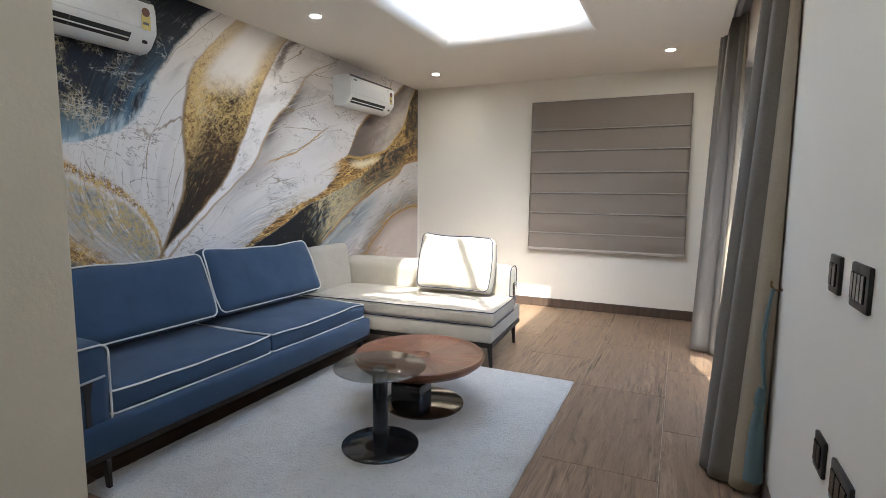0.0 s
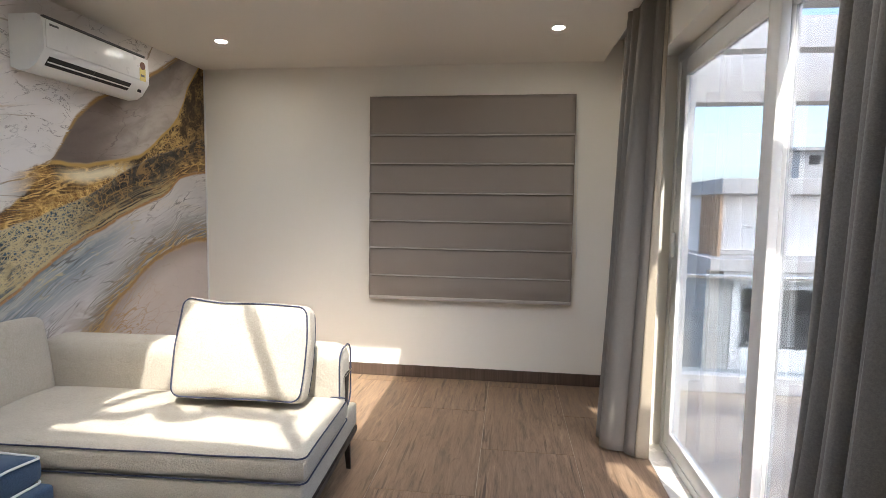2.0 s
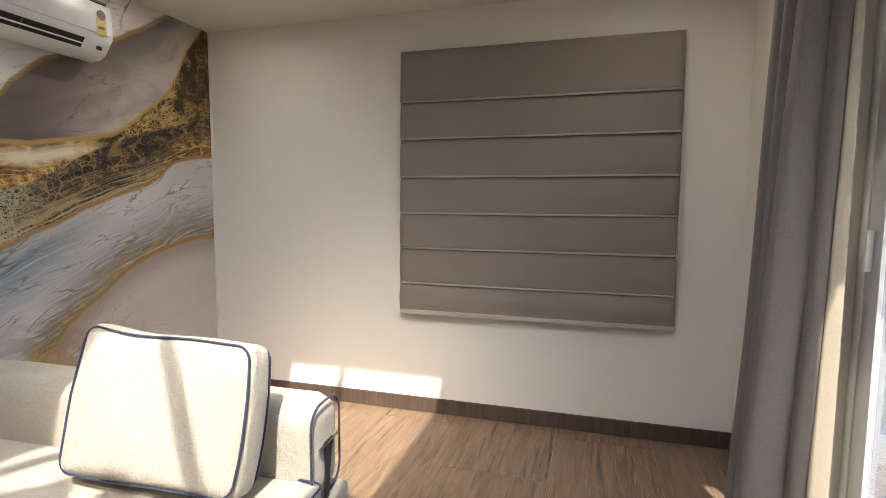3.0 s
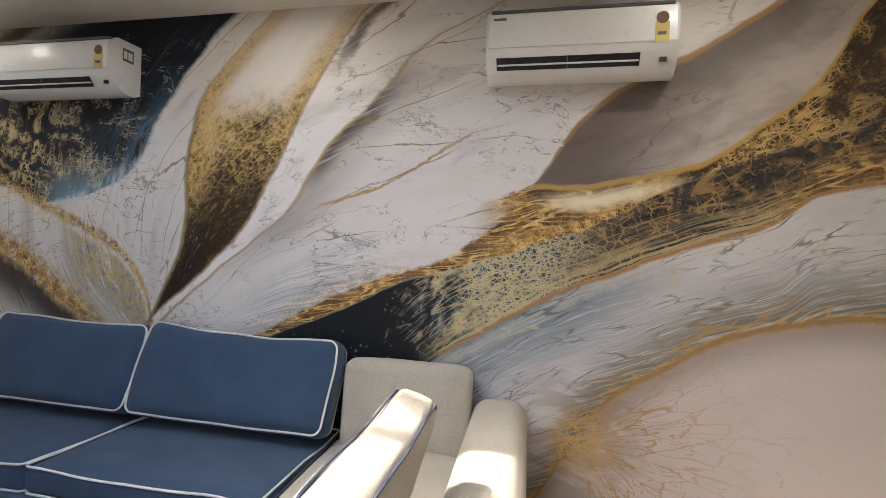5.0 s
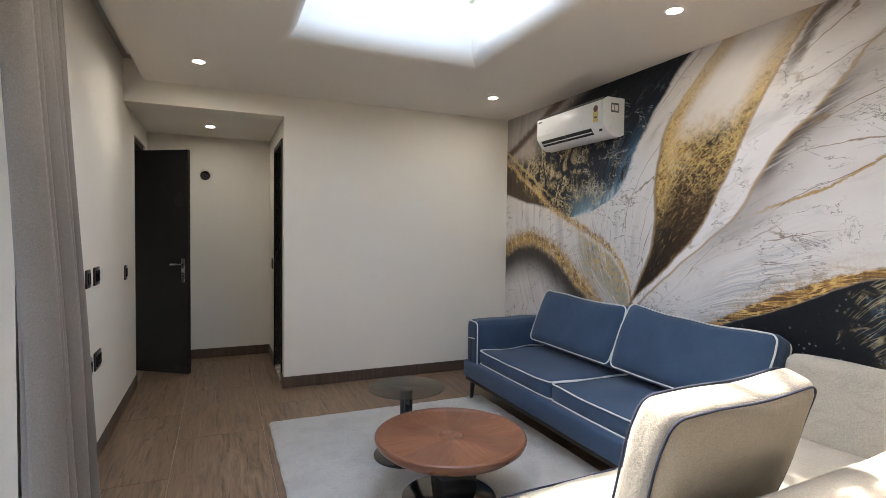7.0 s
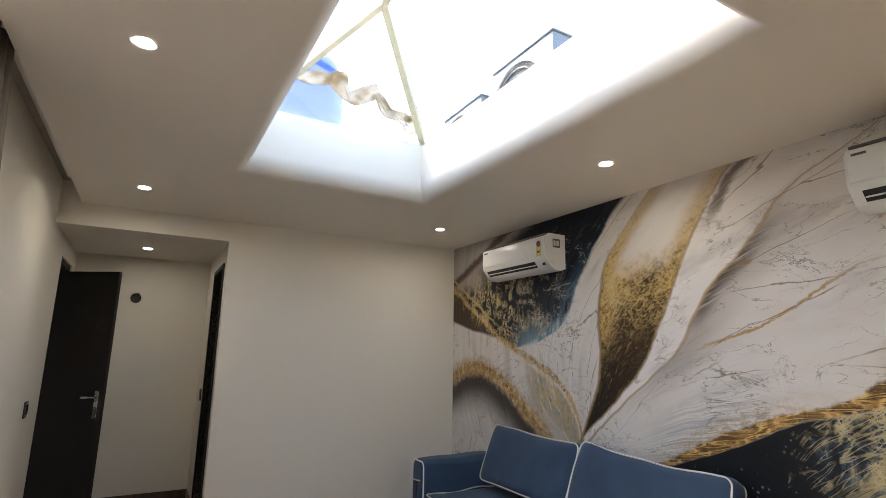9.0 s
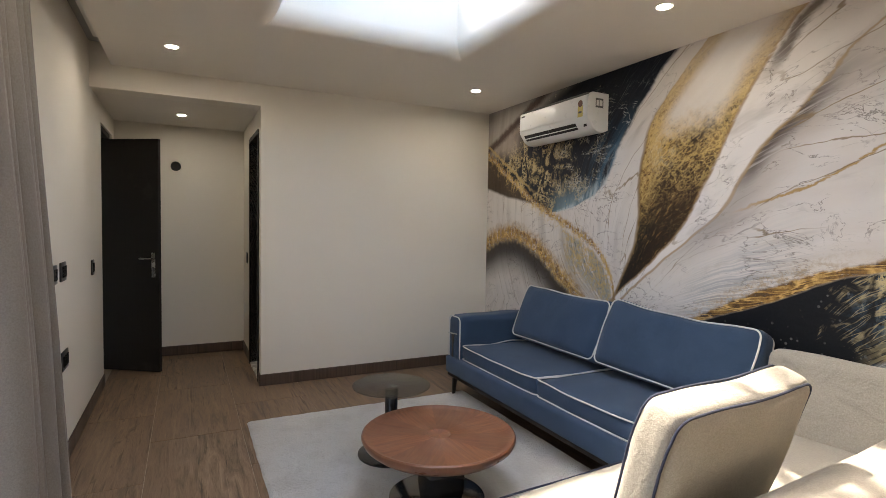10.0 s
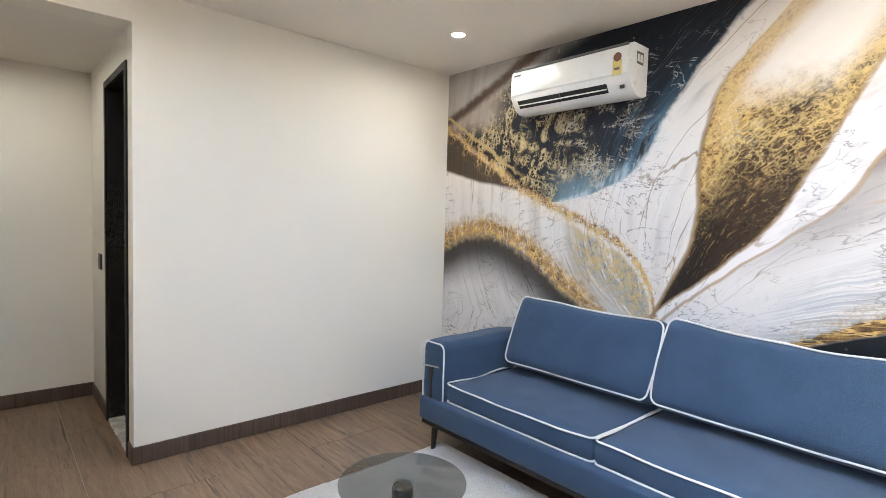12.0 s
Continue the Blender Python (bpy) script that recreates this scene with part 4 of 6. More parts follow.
SK = 0.012
skirting("baseboard_north", XW + SK, XE, YN - SK, YN)
skirting("baseboard_west", XW, XW + SK, YS, YN)
skirting("baseboard_south", XW + SK, XP + SK, YS, YS + SK)
skirting("baseboard_pier", XP, XP + SK, DY1 + 0.06, YS)
skirting("baseboard_east", XE - SK, XE, 0.10, WY0)
skirting("baseboard_east_end", XE - SK, XE, WY1, YN - SK)
skirting("baseboard_corridor", XP, XE, YB, YB + SK)
skirting("baseboard_corridor_side", XP, XP + SK, YB + SK, DY0 - 0.06)
structure("trim_mural", box(XW, XW + 0.012, YN - 0.010, YN, 0.112, ZC), M_UPVC, "thin white edge strip where the mural meets the wall", "trim")

# ---- skylight ----
sky_light = thing("skylight", ((SX0 + SX1) / 2, (SY0 + SY1) / 2, SZ), "hipped glass skylight with cream steel bars over the seating", "skylight", kind="structure")
ax, ay0, ay1, az = (SX0 + SX1) / 2, SY0 + 0.66, SY1 - 0.66, 3.96
E = 0.05
cor = [Vector((SX0 - E, SY0 - E, SZ)), Vector((SX1 + E, SY0 - E, SZ)), Vector((SX1 + E, SY1 + E, SZ)), Vector((SX0 - E, SY1 + E, SZ))]
A0, A1 = Vector((ax, ay0, az)), Vector((ax, ay1, az))


def bar(p, q, wd=0.05, hg=0.06):
    bm = box(-wd / 2, wd / 2, -hg / 2, hg / 2, 0, (q - p).length)
    return place(bm, Matrix.Translation(p) @ (q - p).to_track_quat("Z", "Y").to_matrix().to_4x4())


for p, q in ((cor[0], A0), (cor[1], A0), (cor[2], A1), (cor[3], A1)):
    part("hip_bar", bar(p, q), M_CREAMBAR, sky_light, smooth=False)
part("ridge_bar", bar(A0, A1), M_CREAMBAR, sky_light, smooth=False)
for p, q in zip(cor, cor[1:] + cor[:1]):
    part("base_rail", bar(p + Vector((0, 0, 0.012)), q + Vector((0, 0, 0.012)), 0.05, 0.02), M_CREAMBAR, sky_light, smooth=False)
for tri in ((cor[0], cor[1], A0), (cor[1], cor[2], A1, A0), (cor[2], cor[3], A1), (cor[3], cor[0], A0, A1)):
    bm = bmesh.new()
    bm.faces.new([bm.verts.new(p + Vector((0, 0, 0.036))) for p in tri])
    ext = bmesh.ops.extrude_face_region(bm, geom=bm.faces[:])
    bmesh.ops.translate(bm, vec=(0, 0, 0.006), verts=[v for v in ext["geom"] if isinstance(v, bmesh.types.BMVert)])
    part("pane", bm, M_SKYGLASS, sky_light, "skylight pane tinted to dim the sky", smooth=False).visible_shadow = False

# ---- doors ----
# open black door into the corridor, in the east wall's doorway
door_a = thing("door_1", (0.53, -0.56, 0.0), "black veneered door standing ajar in the corridor doorway", "door", kind="structure")
bm = box(XE + 0.02, WX1, 0.04, 0.10, 0, 2.45)
box(XE + 0.02, WX1, -0.70, -0.64, 0, 2.45, bm=bm)
box(XE + 0.02, WX1, -0.64, 0.04, 2.40, 2.45, bm=bm)
part("door_frame", bm, M_DOOR, door_a, smooth=False)
free, hinge = Vector((-0.085, -0.143, 0)), Vector((0.53, -0.56, 0))
way = (free - hinge).normalized()
turn = Matrix.Translation(hinge) @ Matrix.Rotation(math.atan2(way.y, way.x), 4, "Z")
LW = (free - hinge).length
leaf = part("door_leaf", place(box(0.0, LW, -0.02, 0.02, 0.012, 2.37, 0.002, 1), turn), M_DOOR, door_a)
for side in (-1, 1):
    bm = box(LW - 0.075, LW - 0.035, side * 0.022, side * 0.028, 0.98, 1.23, 0.002, 1)
    part("lock_plate", place(bm, turn), M_STEEL, leaf, "brushed steel lock plate")
    bm = tube([(LW - 0.055, side * 0.025, 1.17), (LW - 0.055, side * 0.065, 1.17), (LW - 0.065, side * 0.072, 1.17), (LW - 0.175, side * 0.072, 1.17)], 0.009)
    part("door_handle", place(bm, turn), M_STEEL, leaf, "steel lever handle")
    bm = spin([(0, 0.0), (0.012, 0.0), (0.012, 0.008), (0, 0.008)], 16)
    part("key_cylinder", place(bm, turn @ Matrix.Translation((LW - 0.055, side * 0.028, 1.05)) @ Matrix.Rotation(radians(-90 * side), 4, "X")), M_STEEL, leaf)
# closed dark door on the pier side
door_b = thing("door_2", (XP - 0.1, (DY0 + DY1) / 2, 0.0), "closed black flush door in a dark frame off the corridor", "door", kind="structure")
bm = box(XP - 0.2, XP + 0.012, DY1 - 0.0, DY1 + 0.045, 0, DZ + 0.045)
box(XP - 0.2, XP + 0.012, DY0 - 0.045, DY0, 0, DZ + 0.045, bm=bm)
box(XP - 0.2, XP + 0.012, DY0, DY1, DZ, DZ + 0.045, bm=bm)
part("door_frame", bm, M_DOOR, door_b, smooth=False)
leaf = part("door_leaf", box(XP - 0.16, XP - 0.12, DY0, DY1, 0.022, DZ, 0.002, 1), M_DOOR, door_b)
part("lock_plate", box(XP - 0.12, XP - 0.112, DY1 - 0.09, DY1 - 0.05, 0.98, 1.22, 0.002, 1), M_STEEL, leaf, "brushed steel lock plate")
part("door_handle", tube([(XP - 0.115, DY1 - 0.07, 1.17), (XP - 0.07, DY1 - 0.07, 1.17), (XP - 0.065, DY1 - 0.08, 1.17), (XP - 0.065, DY1 - 0.19, 1.17)], 0.009), M_STEEL, leaf, "steel lever handle")
part("threshold", box(XP - 0.2, XP + 0.004, DY0, DY1, -0.004, 0.02, 0.004, 1), M_MARBLE, door_b, "white marble threshold")

# washroom shell behind the open door: added unseen, to stop sky light entering there
bm = box(1.9, 2.0, -1.2, 0.6, -0.1, 3.0)
box(WX1, 2.0, 0.5, 0.6, -0.1, 3.0, bm=bm)
box(WX1, 2.0, -1.3, -1.2, -0.1, 3.0, bm=bm)
box(WX1, 2.0, -1.3, 0.6, -0.2, -0.004, bm=bm)
box(WX1, 2.0, -1.3, 0.6, 2.7, 2.8, bm=bm)
structure("wall_washroom", bm, M_WALL, "added unseen walls that keep daylight out beyond the door")

# ---- glazed sliding door ----
slide = thing("window_1", ((WX0 + WX1) / 2, (WY0 + WY1) / 2, 0.0), "white uPVC sliding glass door to the balcony", "sliding door", kind="structure")
FX0, FX1 = 0.50, 0.60
for y0, y1, z0, z1 in ((WY0, WY0 + 0.06, 0.0, WZ), (WY1 - 0.06, WY1, 0.0, WZ), (WY0 + 0.06, WY1 - 0.06, WZ - 0.06, WZ), (WY0 + 0.06, WY1 - 0.06, 0.0, 0.05)):
    part("window_frame", box(FX0, FX1, y0, y1, z0, z1, 0.006, 2), M_UPVC, slide)


def sash(y0, y1, x0):
    st = 0.105
    x1 = x0 + 0.04
    bm = box(x0, x1, y0, y0 + st, 0.05, WZ - 0.06, 0.006, 2)
    box(x0, x1, y1 - st, y1, 0.05, WZ - 0.06, 0.006, 2, bm=bm)
    box(x0, x1, y0 + st, y1 - st, 0.05, 0.05 + st, 0.006, 2, bm=bm)
    box(x0, x1, y0 + st, y1 - st, WZ - 0.06 - st, WZ - 0.06, 0.006, 2, bm=bm)
    s = part("sash", bm, M_UPVC, slide)
    part("pane", box(x0 + 0.016, x0 + 0.024, y0 + st - 0.01, y1 - st + 0.01, 0.05 + st - 0.01, WZ - 0.06 - st + 0.01), M_GLASS, s, "glass pane tinted to dim the view outside", smooth=False).visible_shadow = False
    return s


s1 = sash(4.29, WY1 - 0.06, 0.505)
sash(WY0 + 0.06, 4.41, 0.552)
bm = box(0.478, 0.505, WY1 - 0.115, WY1 - 0.09, 1.28, 1.44, 0.006, 2)
part("latch", bm, M_UPVC, s1, "small white pull latch")
structure("window_sill", box(WX0, WX1, WY0, WY1, -0.02, 0.004, 0.002, 1), M_MARBLE, "pale stone sill under the sliding door", "sill")

# ---- balcony and the view ----
structure("balcony_floor", box(WX1, 3.2, 0.6, 6.95, -0.2, -0.012), M_DECK, "pale beige balcony floor in the sun", "floor")
structure("balcony_kerb", box(WX1, 3.2, 6.72, 6.95, -0.012, 0.14, 0.006, 1), M_RENDER, "low white kerb along the balcony edge", "kerb")
rail = thing("balcony_railing", (1.9, 6.83, 0.14), "frameless glass balustrade with a steel top rail", "railing")
part("top_rail", box(WX1, 3.2, 6.805, 6.855, 0.985, 1.02, 0.008, 2), M_STEEL, rail, "brushed steel top rail")
for x0 in (WX1 + 0.02, 1.93):
    part("pane", box(x0, x0 + 1.26, 6.822, 6.836, 0.14, 0.985), M_RAILGLASS, rail, "clear glass panel", smooth=False).visible_shadow = False
structure("balcony_beam", box(WX1, 3.2, 6.75, 6.95, 2.50, 3.05), M_RENDER, "cream concrete edge beam over the balcony", "beam")
perg = thing("pergola", (1.9, 3.5, 2.75), "row of white concrete pergola beams over the balcony", "pergola")
for k in range(7):
    part("beam", box(WX1, 3.2, 0.7 + 0.9 * k, 0.85 + 0.9 * k, 2.75, 2.97), M_RENDER, perg, smooth=False)

# ---- rug ----
RX0, RX1, RY0, RY1 = -2.64, -0.735, 1.62, 4.11
bm = bmesh.new()
nx, ny = 150, 190
grid = [[None] * (ny + 1) for _ in range(nx + 1)]
for i in range(nx + 1):
    for j in range(ny + 1):
        u, v = i / nx, j / ny
        x, y = RX0 + (RX1 - RX0) * u, RY0 + (RY1 - RY0) * v
        edge = min(u * (RX1 - RX0), (1 - u) * (RX1 - RX0), v * (RY1 - RY0), (1 - v) * (RY1 - RY0))
        z = 0.02 * min(1.0, 0.25 + edge / 0.02) + 0.0035 * noise.noise(Vector((x * 40, y * 40, 0))) + 0.002 * noise.noise(Vector((x * 6, y * 6, 5)))
        wx = 0.004 * noise.noise(Vector((x * 9, y * 9, 2)))
        grid[i][j] = bm.verts.new((x + wx, y + 0.004 * noise.noise(Vector((x * 9, y * 9, 9))), max(0.002, z)))
for i in range(nx):
    for j in range(ny):
        bm.faces.new((grid[i][j], grid[i + 1][j], grid[i + 1][j + 1], grid[i][j + 1]))
rim = [grid[i][0] for i in range(nx + 1)] + [grid[nx][j] for j in range(1, ny + 1)] + [grid[i][ny] for i in range(nx - 1, -1, -1)] + [grid[0][j] for j in range(ny - 1, 0, -1)]
low = [bm.verts.new((v.co.x, v.co.y, 0.0005)) for v in rim]
for k in range(len(rim)):
    bm.faces.new((rim[k], rim[(k + 1) % len(rim)], low[(k + 1) % len(low)], low[k]))
solid("rug", bm, M_RUG, "pale cream wool pile rug in front of the sofa", "rug")

# ---- blue sofa along the mural ----
SF, SBK = -2.54, XW + 0.03
sofa = thing("sofa", (-2.95, 2.75, 0.0), "blue two-seat sofa with white piping and dark metal legs", "sofa")
Y0, Y1, YM, YA = 1.515, 3.98, 2.835, 1.73
part("base", box(SBK, SF + 0.045, Y0 + 0.01, Y1, 0.19, 0.345, 0.022, 3), M_BLUE, sofa)
part("frame_rail", box(SBK + 0.04, SF + 0.03, Y0 + 0.03, Y1 - 0.02, 0.16, 0.191, 0.004, 1), M_DARKMETAL, sofa, "dark metal rail under the base")


def leg(x, y, h, parent, dx=0.0, dy=0.0):
    bm = extrude([(-0.018, -0.012), (0.018, -0.012), (0.018, 0.012), (-0.018, 0.012)], "z", 0.0, h)
    for v in bm.verts:
        k = v.co.z / h
        v.co.x = x + v.co.x * (0.75 + 0.35 * k) + dx * (1 - k)
        v.co.y = y + v.co.y * (0.75 + 0.35 * k) + dy * (1 - k)
    bmesh.ops.bevel(bm, geom=bm.edges[:], offset=0.003, segments=1, affect="EDGES")
    return part("leg", bm, M_DARKMETAL, parent, "tapered dark metal leg")


for x in (SF + 0.02, SBK + 0.08):
    for y in (Y0 + 0.16, Y1 - 0.13):
        leg(x, y, 0.162, sofa, 0.012 if x > -3 else 0.0)


def arm_loop(y0, y1, z0, z1, r, x):
    pts = [(p[0], p[1], 0.0) for p in round_rect(y1 - y0, z1 - z0, r)]
    return [(x, (y0 + y1) / 2 + p[0], (z0 + z1) / 2 + p[1]) for p in pts]


arm = part("arm", place(cushion(SF - SBK + 0.01, YA - Y0, 0.43, 0.045, 0.01, seed=3), Matrix.Translation(((SBK + SF) / 2 + 0.005, (Y0 + YA) / 2, 0.51))), M_BLUE, sofa)
part("piping", tube(arm_loop(Y0 + 0.004, YA - 0.004, 0.31, 0.72, 0.045, SF + 0.004), 0.0055, True), M_PIPE_W, arm, "white piping")
part("buckle", tube([(SF + 0.018, Y0 + 0.02, 0.555), (SF + 0.018, YA - 0.035, 0.57)], 0.006), M_STEEL, arm, "thin metal bar on the arm")
bm = extrude([(Y0 + 0.075, 0.56), (Y0 + 0.125, 0.565), (Y0 + 0.105, 0.45), (Y0 + 0.112, 0.29), (Y0 + 0.082, 0.285), (Y0 + 0.085, 0.44)], "x", SF + 0.012, SF + 0.019)
part("strap", bm, M_LEATHER, arm, "dark leather strap hanging on the arm front")
for k, (a, b) in enumerate(((YA + 0.004, YM), (YM + 0.006, Y1))):
    dp = SF - SBK - 0.015
    bm = cushion(dp, b - a, 0.125, 0.03, 0.016, seed=10 + k)
    cx, cy, cz = SBK + dp / 2, (a + b) / 2, 0.405
    st = part("seat_cushion", place(bm, Matrix.Translation((cx, cy, cz))), M_BLUE, sofa)
    for dz, wv in ((0.06, 0.018), (-0.055, 0.006)):
        loop = [(cx + p[0], cy + p[1], cz + dz + wv * noise.noise(Vector((p[0] * 4, p[1] * 4, k)))) for p in round_rect(dp + 0.002, b - a - 0.004, 0.03)]
        part("piping", tube(loop, 0.0055, True), M_PIPE_W, st, "white piping")
for k, (a, b) in enumerate(((1.80, 2.865), (2.875, 4.03))):
    sx, sy, sz = b - a, 0.495, 0.16
    m = Matrix.Translation((-3.208, (a + b) / 2 - 0.01, 0.757)) @ Matrix.Rotation(radians(90), 4, "Z") @ Matrix.Rotation(radians(68), 4, "X")
    bm = cushion(sx, sy, sz, 0.05, 0.030, seed=20 + k, cuts=20)
    for v in bm.verts:
        v.co = slouch(v.co, sx, sy, 20 + k)
    cu = part("back_cushion", place(bm, m), M_BLUE, sofa)
    for dz in (0.066, -0.066):
        loop = [m @ slouch(p, sx, sy, 20 + k) for p in round_rect(sx - 0.012, sy - 0.012, 0.045, dz)]
        part("piping", tube(loop, 0.0055, True), M_PIPE_W, cu, "white piping")

# ---- cream chaise, standing slightly askew ----
chaise = thing("chaise", (-1.42, 4.12, 0.0), "cream boucle chaise with navy piping and dark metal legs", "chaise")
CX0, CX1, CY0, CY1, CYA = -3.34, -1.41, 4.10, 5.09, 4.82
part("base", box(CX0, CX1, CY0, CY1, 0.215, 0.355, 0.02, 3), M_CREAM, chaise)
part("frame_rail", box(CX0 + 0.05, CX1 + 0.005, CY0 + 0.01, CY1 - 0.02, 0.175, 0.216, 0.004, 1), M_DARKMETAL, chaise, "dark metal rail under the base")
for x, y in ((CX1 - 0.025, CY0 + 0.04), (CX1 - 0.025, 4.93), (CX0 + 0.1, CY0 + 0.1), (CX0 + 0.1, CY1 - 0.1)):
    leg(x, y, 0.18, chaise, 0.012 if x > -2 else 0.0)
sx, sy = CX1 - CX0 + 0.01, CYA + 0.01 - CY0
bm = cushion(sx, sy, 0.13, 0.04, 0.022, seed=31, cuts=18)
cx, cy, cz = (CX0 + CX1) / 2 + 0.005, (CY0 + CYA + 0.01) / 2, 0.418
st = part("seat_cushion", place(bm, Matrix.Translation((cx, cy, cz))), M_CREAM, chaise)
for dz in (0.055, -0.06):
    loop = [(cx + p[0], cy + p[1], cz + dz + 0.006 * noise.noise(Vector((p[0] * 3, p[1] * 3, dz)))) for p in round_rect(sx + 0.004, sy, 0.04)]
    part("piping", tube(loop, 0.0042, True), M_PIPE_B, st, "navy piping")
m = Matrix.Translation((-3.255, 4.48, 0.675)) @ Matrix.Rotation(radians(-8), 4, "Y")
part("backrest", place(cushion(0.15, 0.66, 0.45, 0.045, 0.012, seed=33), m), M_CREAM, chaise)
AXC = (CX0 + CX1) / 2 - 0.02
arm = part("arm", place(cushion(1.90, CY1 - CYA, 0.40, 0.085, 0.008, seed=35, cuts=18), Matrix.Translation((AXC, (CY1 + CYA) / 2, 0.55))), M_CREAM, chaise)
AX = AXC + 0.945
part("piping", tube(arm_loop(CYA + 0.01, CY1 - 0.01, 0.36, 0.745, 0.085, AX), 0.005, True), M_PIPE_B, arm, "navy piping")
part("buckle", tube([(AX + 0.012, CYA + 0.05, 0.575), (AX + 0.012, CY1 - 0.05, 0.58)], 0.006), M_STEEL, arm, "thin metal bar on the arm")
bm = extrude([(CYA + 0.10, 0.585), (CYA + 0.17, 0.585), (CYA + 0.14, 0.47), (CYA + 0.12, 0.31), (CYA + 0.09, 0.31), (CYA + 0.105, 0.47)], "x", AX + 0.008, AX + 0.016)
part("strap", bm, M_LEATHER, arm, "dark leather strap hanging on the arm end")
chaise.rotation_euler.z = radians(3.0)

# ---- loose pillow ----
pil = thing("cushion", (-1.955, 4.635, 0.50), "cream boucle box cushion with navy piping leaning on the arm", "cushion")
m = Matrix.Translation((-1.955, 4.635, 0.787)) @ Matrix.Rotation(radians(2), 4, "Z") @ Matrix.Rotation(radians(73), 4, "X")
bm = cushion(0.72, 0.52, 0.145, 0.04, 0.026, seed=41, cuts=20)
for v in bm.verts:
    v.co = slouch(v.co, 0.72, 0.52, 41, 0.9)
body = part("cover", place(bm, m), M_CREAM, pil)
for dz in (0.064, -0.064):
    loop = [m @ slouch(p, 0.72, 0.52, 41, 0.9) for p in round_rect(0.712, 0.512, 0.05, dz)]
    part("piping", tube(loop, 0.0044, True), M_PIPE_B, body, "navy piping")

# ---- tables ----
TX, TY = -1.605, 3.20
tab = thing("coffee_table", (TX, TY, 0.018), "round walnut coffee table with wedge veneer on a black base", "coffee table")
prof = [(0.0, 0.350), (0.055, 0.350), (0.062, 0.354), (0.070, 0.355), (0.078, 0.350), (0.25, 0.351), (0.385, 0.353), (0.405, 0.358), (0.418, 0.367), (0.428, 0.369)]
part("tabletop", spin(prof, 96, (TX, TY, 0.015)), M_VENEER, tab, "walnut veneer laid in wedges")
prof = [(0.428, 0.369), (0.436, 0.363), (0.437, 0.350), (0.425, 0.326), (0.39, 0.298), (0.32, 0.270), (0.22, 0.246), (0.15, 0.235), (0.0, 0.233)]
part("underside", spin(prof, 96, (TX, TY, 0.015)), M_WALNUT, tab, "rounded walnut dish")
part("neck", spin([(0, 0.250), (0.15, 0.250), (0.13, 0.225), (0.10, 0.20), (0.085, 0.19), (0.0, 0.19)], 48, (TX, TY, 0.0)), M_WALNUT, tab, "walnut bulb neck")
part("pedestal", box(TX - 0.15, TX + 0.07, TY - 0.13, TY + 0.05, 0.030, 0.19, 0.012, 2), M_BLACK, tab, "black block pedestal")
part("base", spin([(0, 0.034), (0.262, 0.034), (0.27, 0.030), (0.27, 0.021), (0, 0.019)], 64, (TX + 0.02, TY + 0.03, 0.0)), M_BASE, tab, "polished dark bronze disc")
GX, GY = -1.545, 2.60
side = thing("side_table", (GX, GY, 0.018), "small round smoked glass side table on a black column", "side table")
part("tabletop", spin([(0, 0.492), (0.25, 0.492), (0.257, 0.488), (0.257, 0.482), (0.25, 0.478), (0, 0.478)], 72, (GX, GY, 0)), M_SMOKE, side, "smoked glass disc")
part("column", spin([(0, 0.03), (0.042, 0.03), (0.042, 0.46), (0.040, 0.464), (0, 0.464)], 32, (GX, GY, 0)), M_TUBE, side, "black column")
part("mount", spin([(0, 0.464), (0.039, 0.464), (0.039, 0.4775), (0, 0.4775)], 24, (GX, GY, 0)), M_STEEL, side, "steel mount disc")
part("base", spin([(0, 0.036), (0.21, 0.034), (0.218, 0.030), (0.218, 0.021), (0, 0.019)], 64, (GX, GY, 0)), M_BLACK, side, "black disc base")

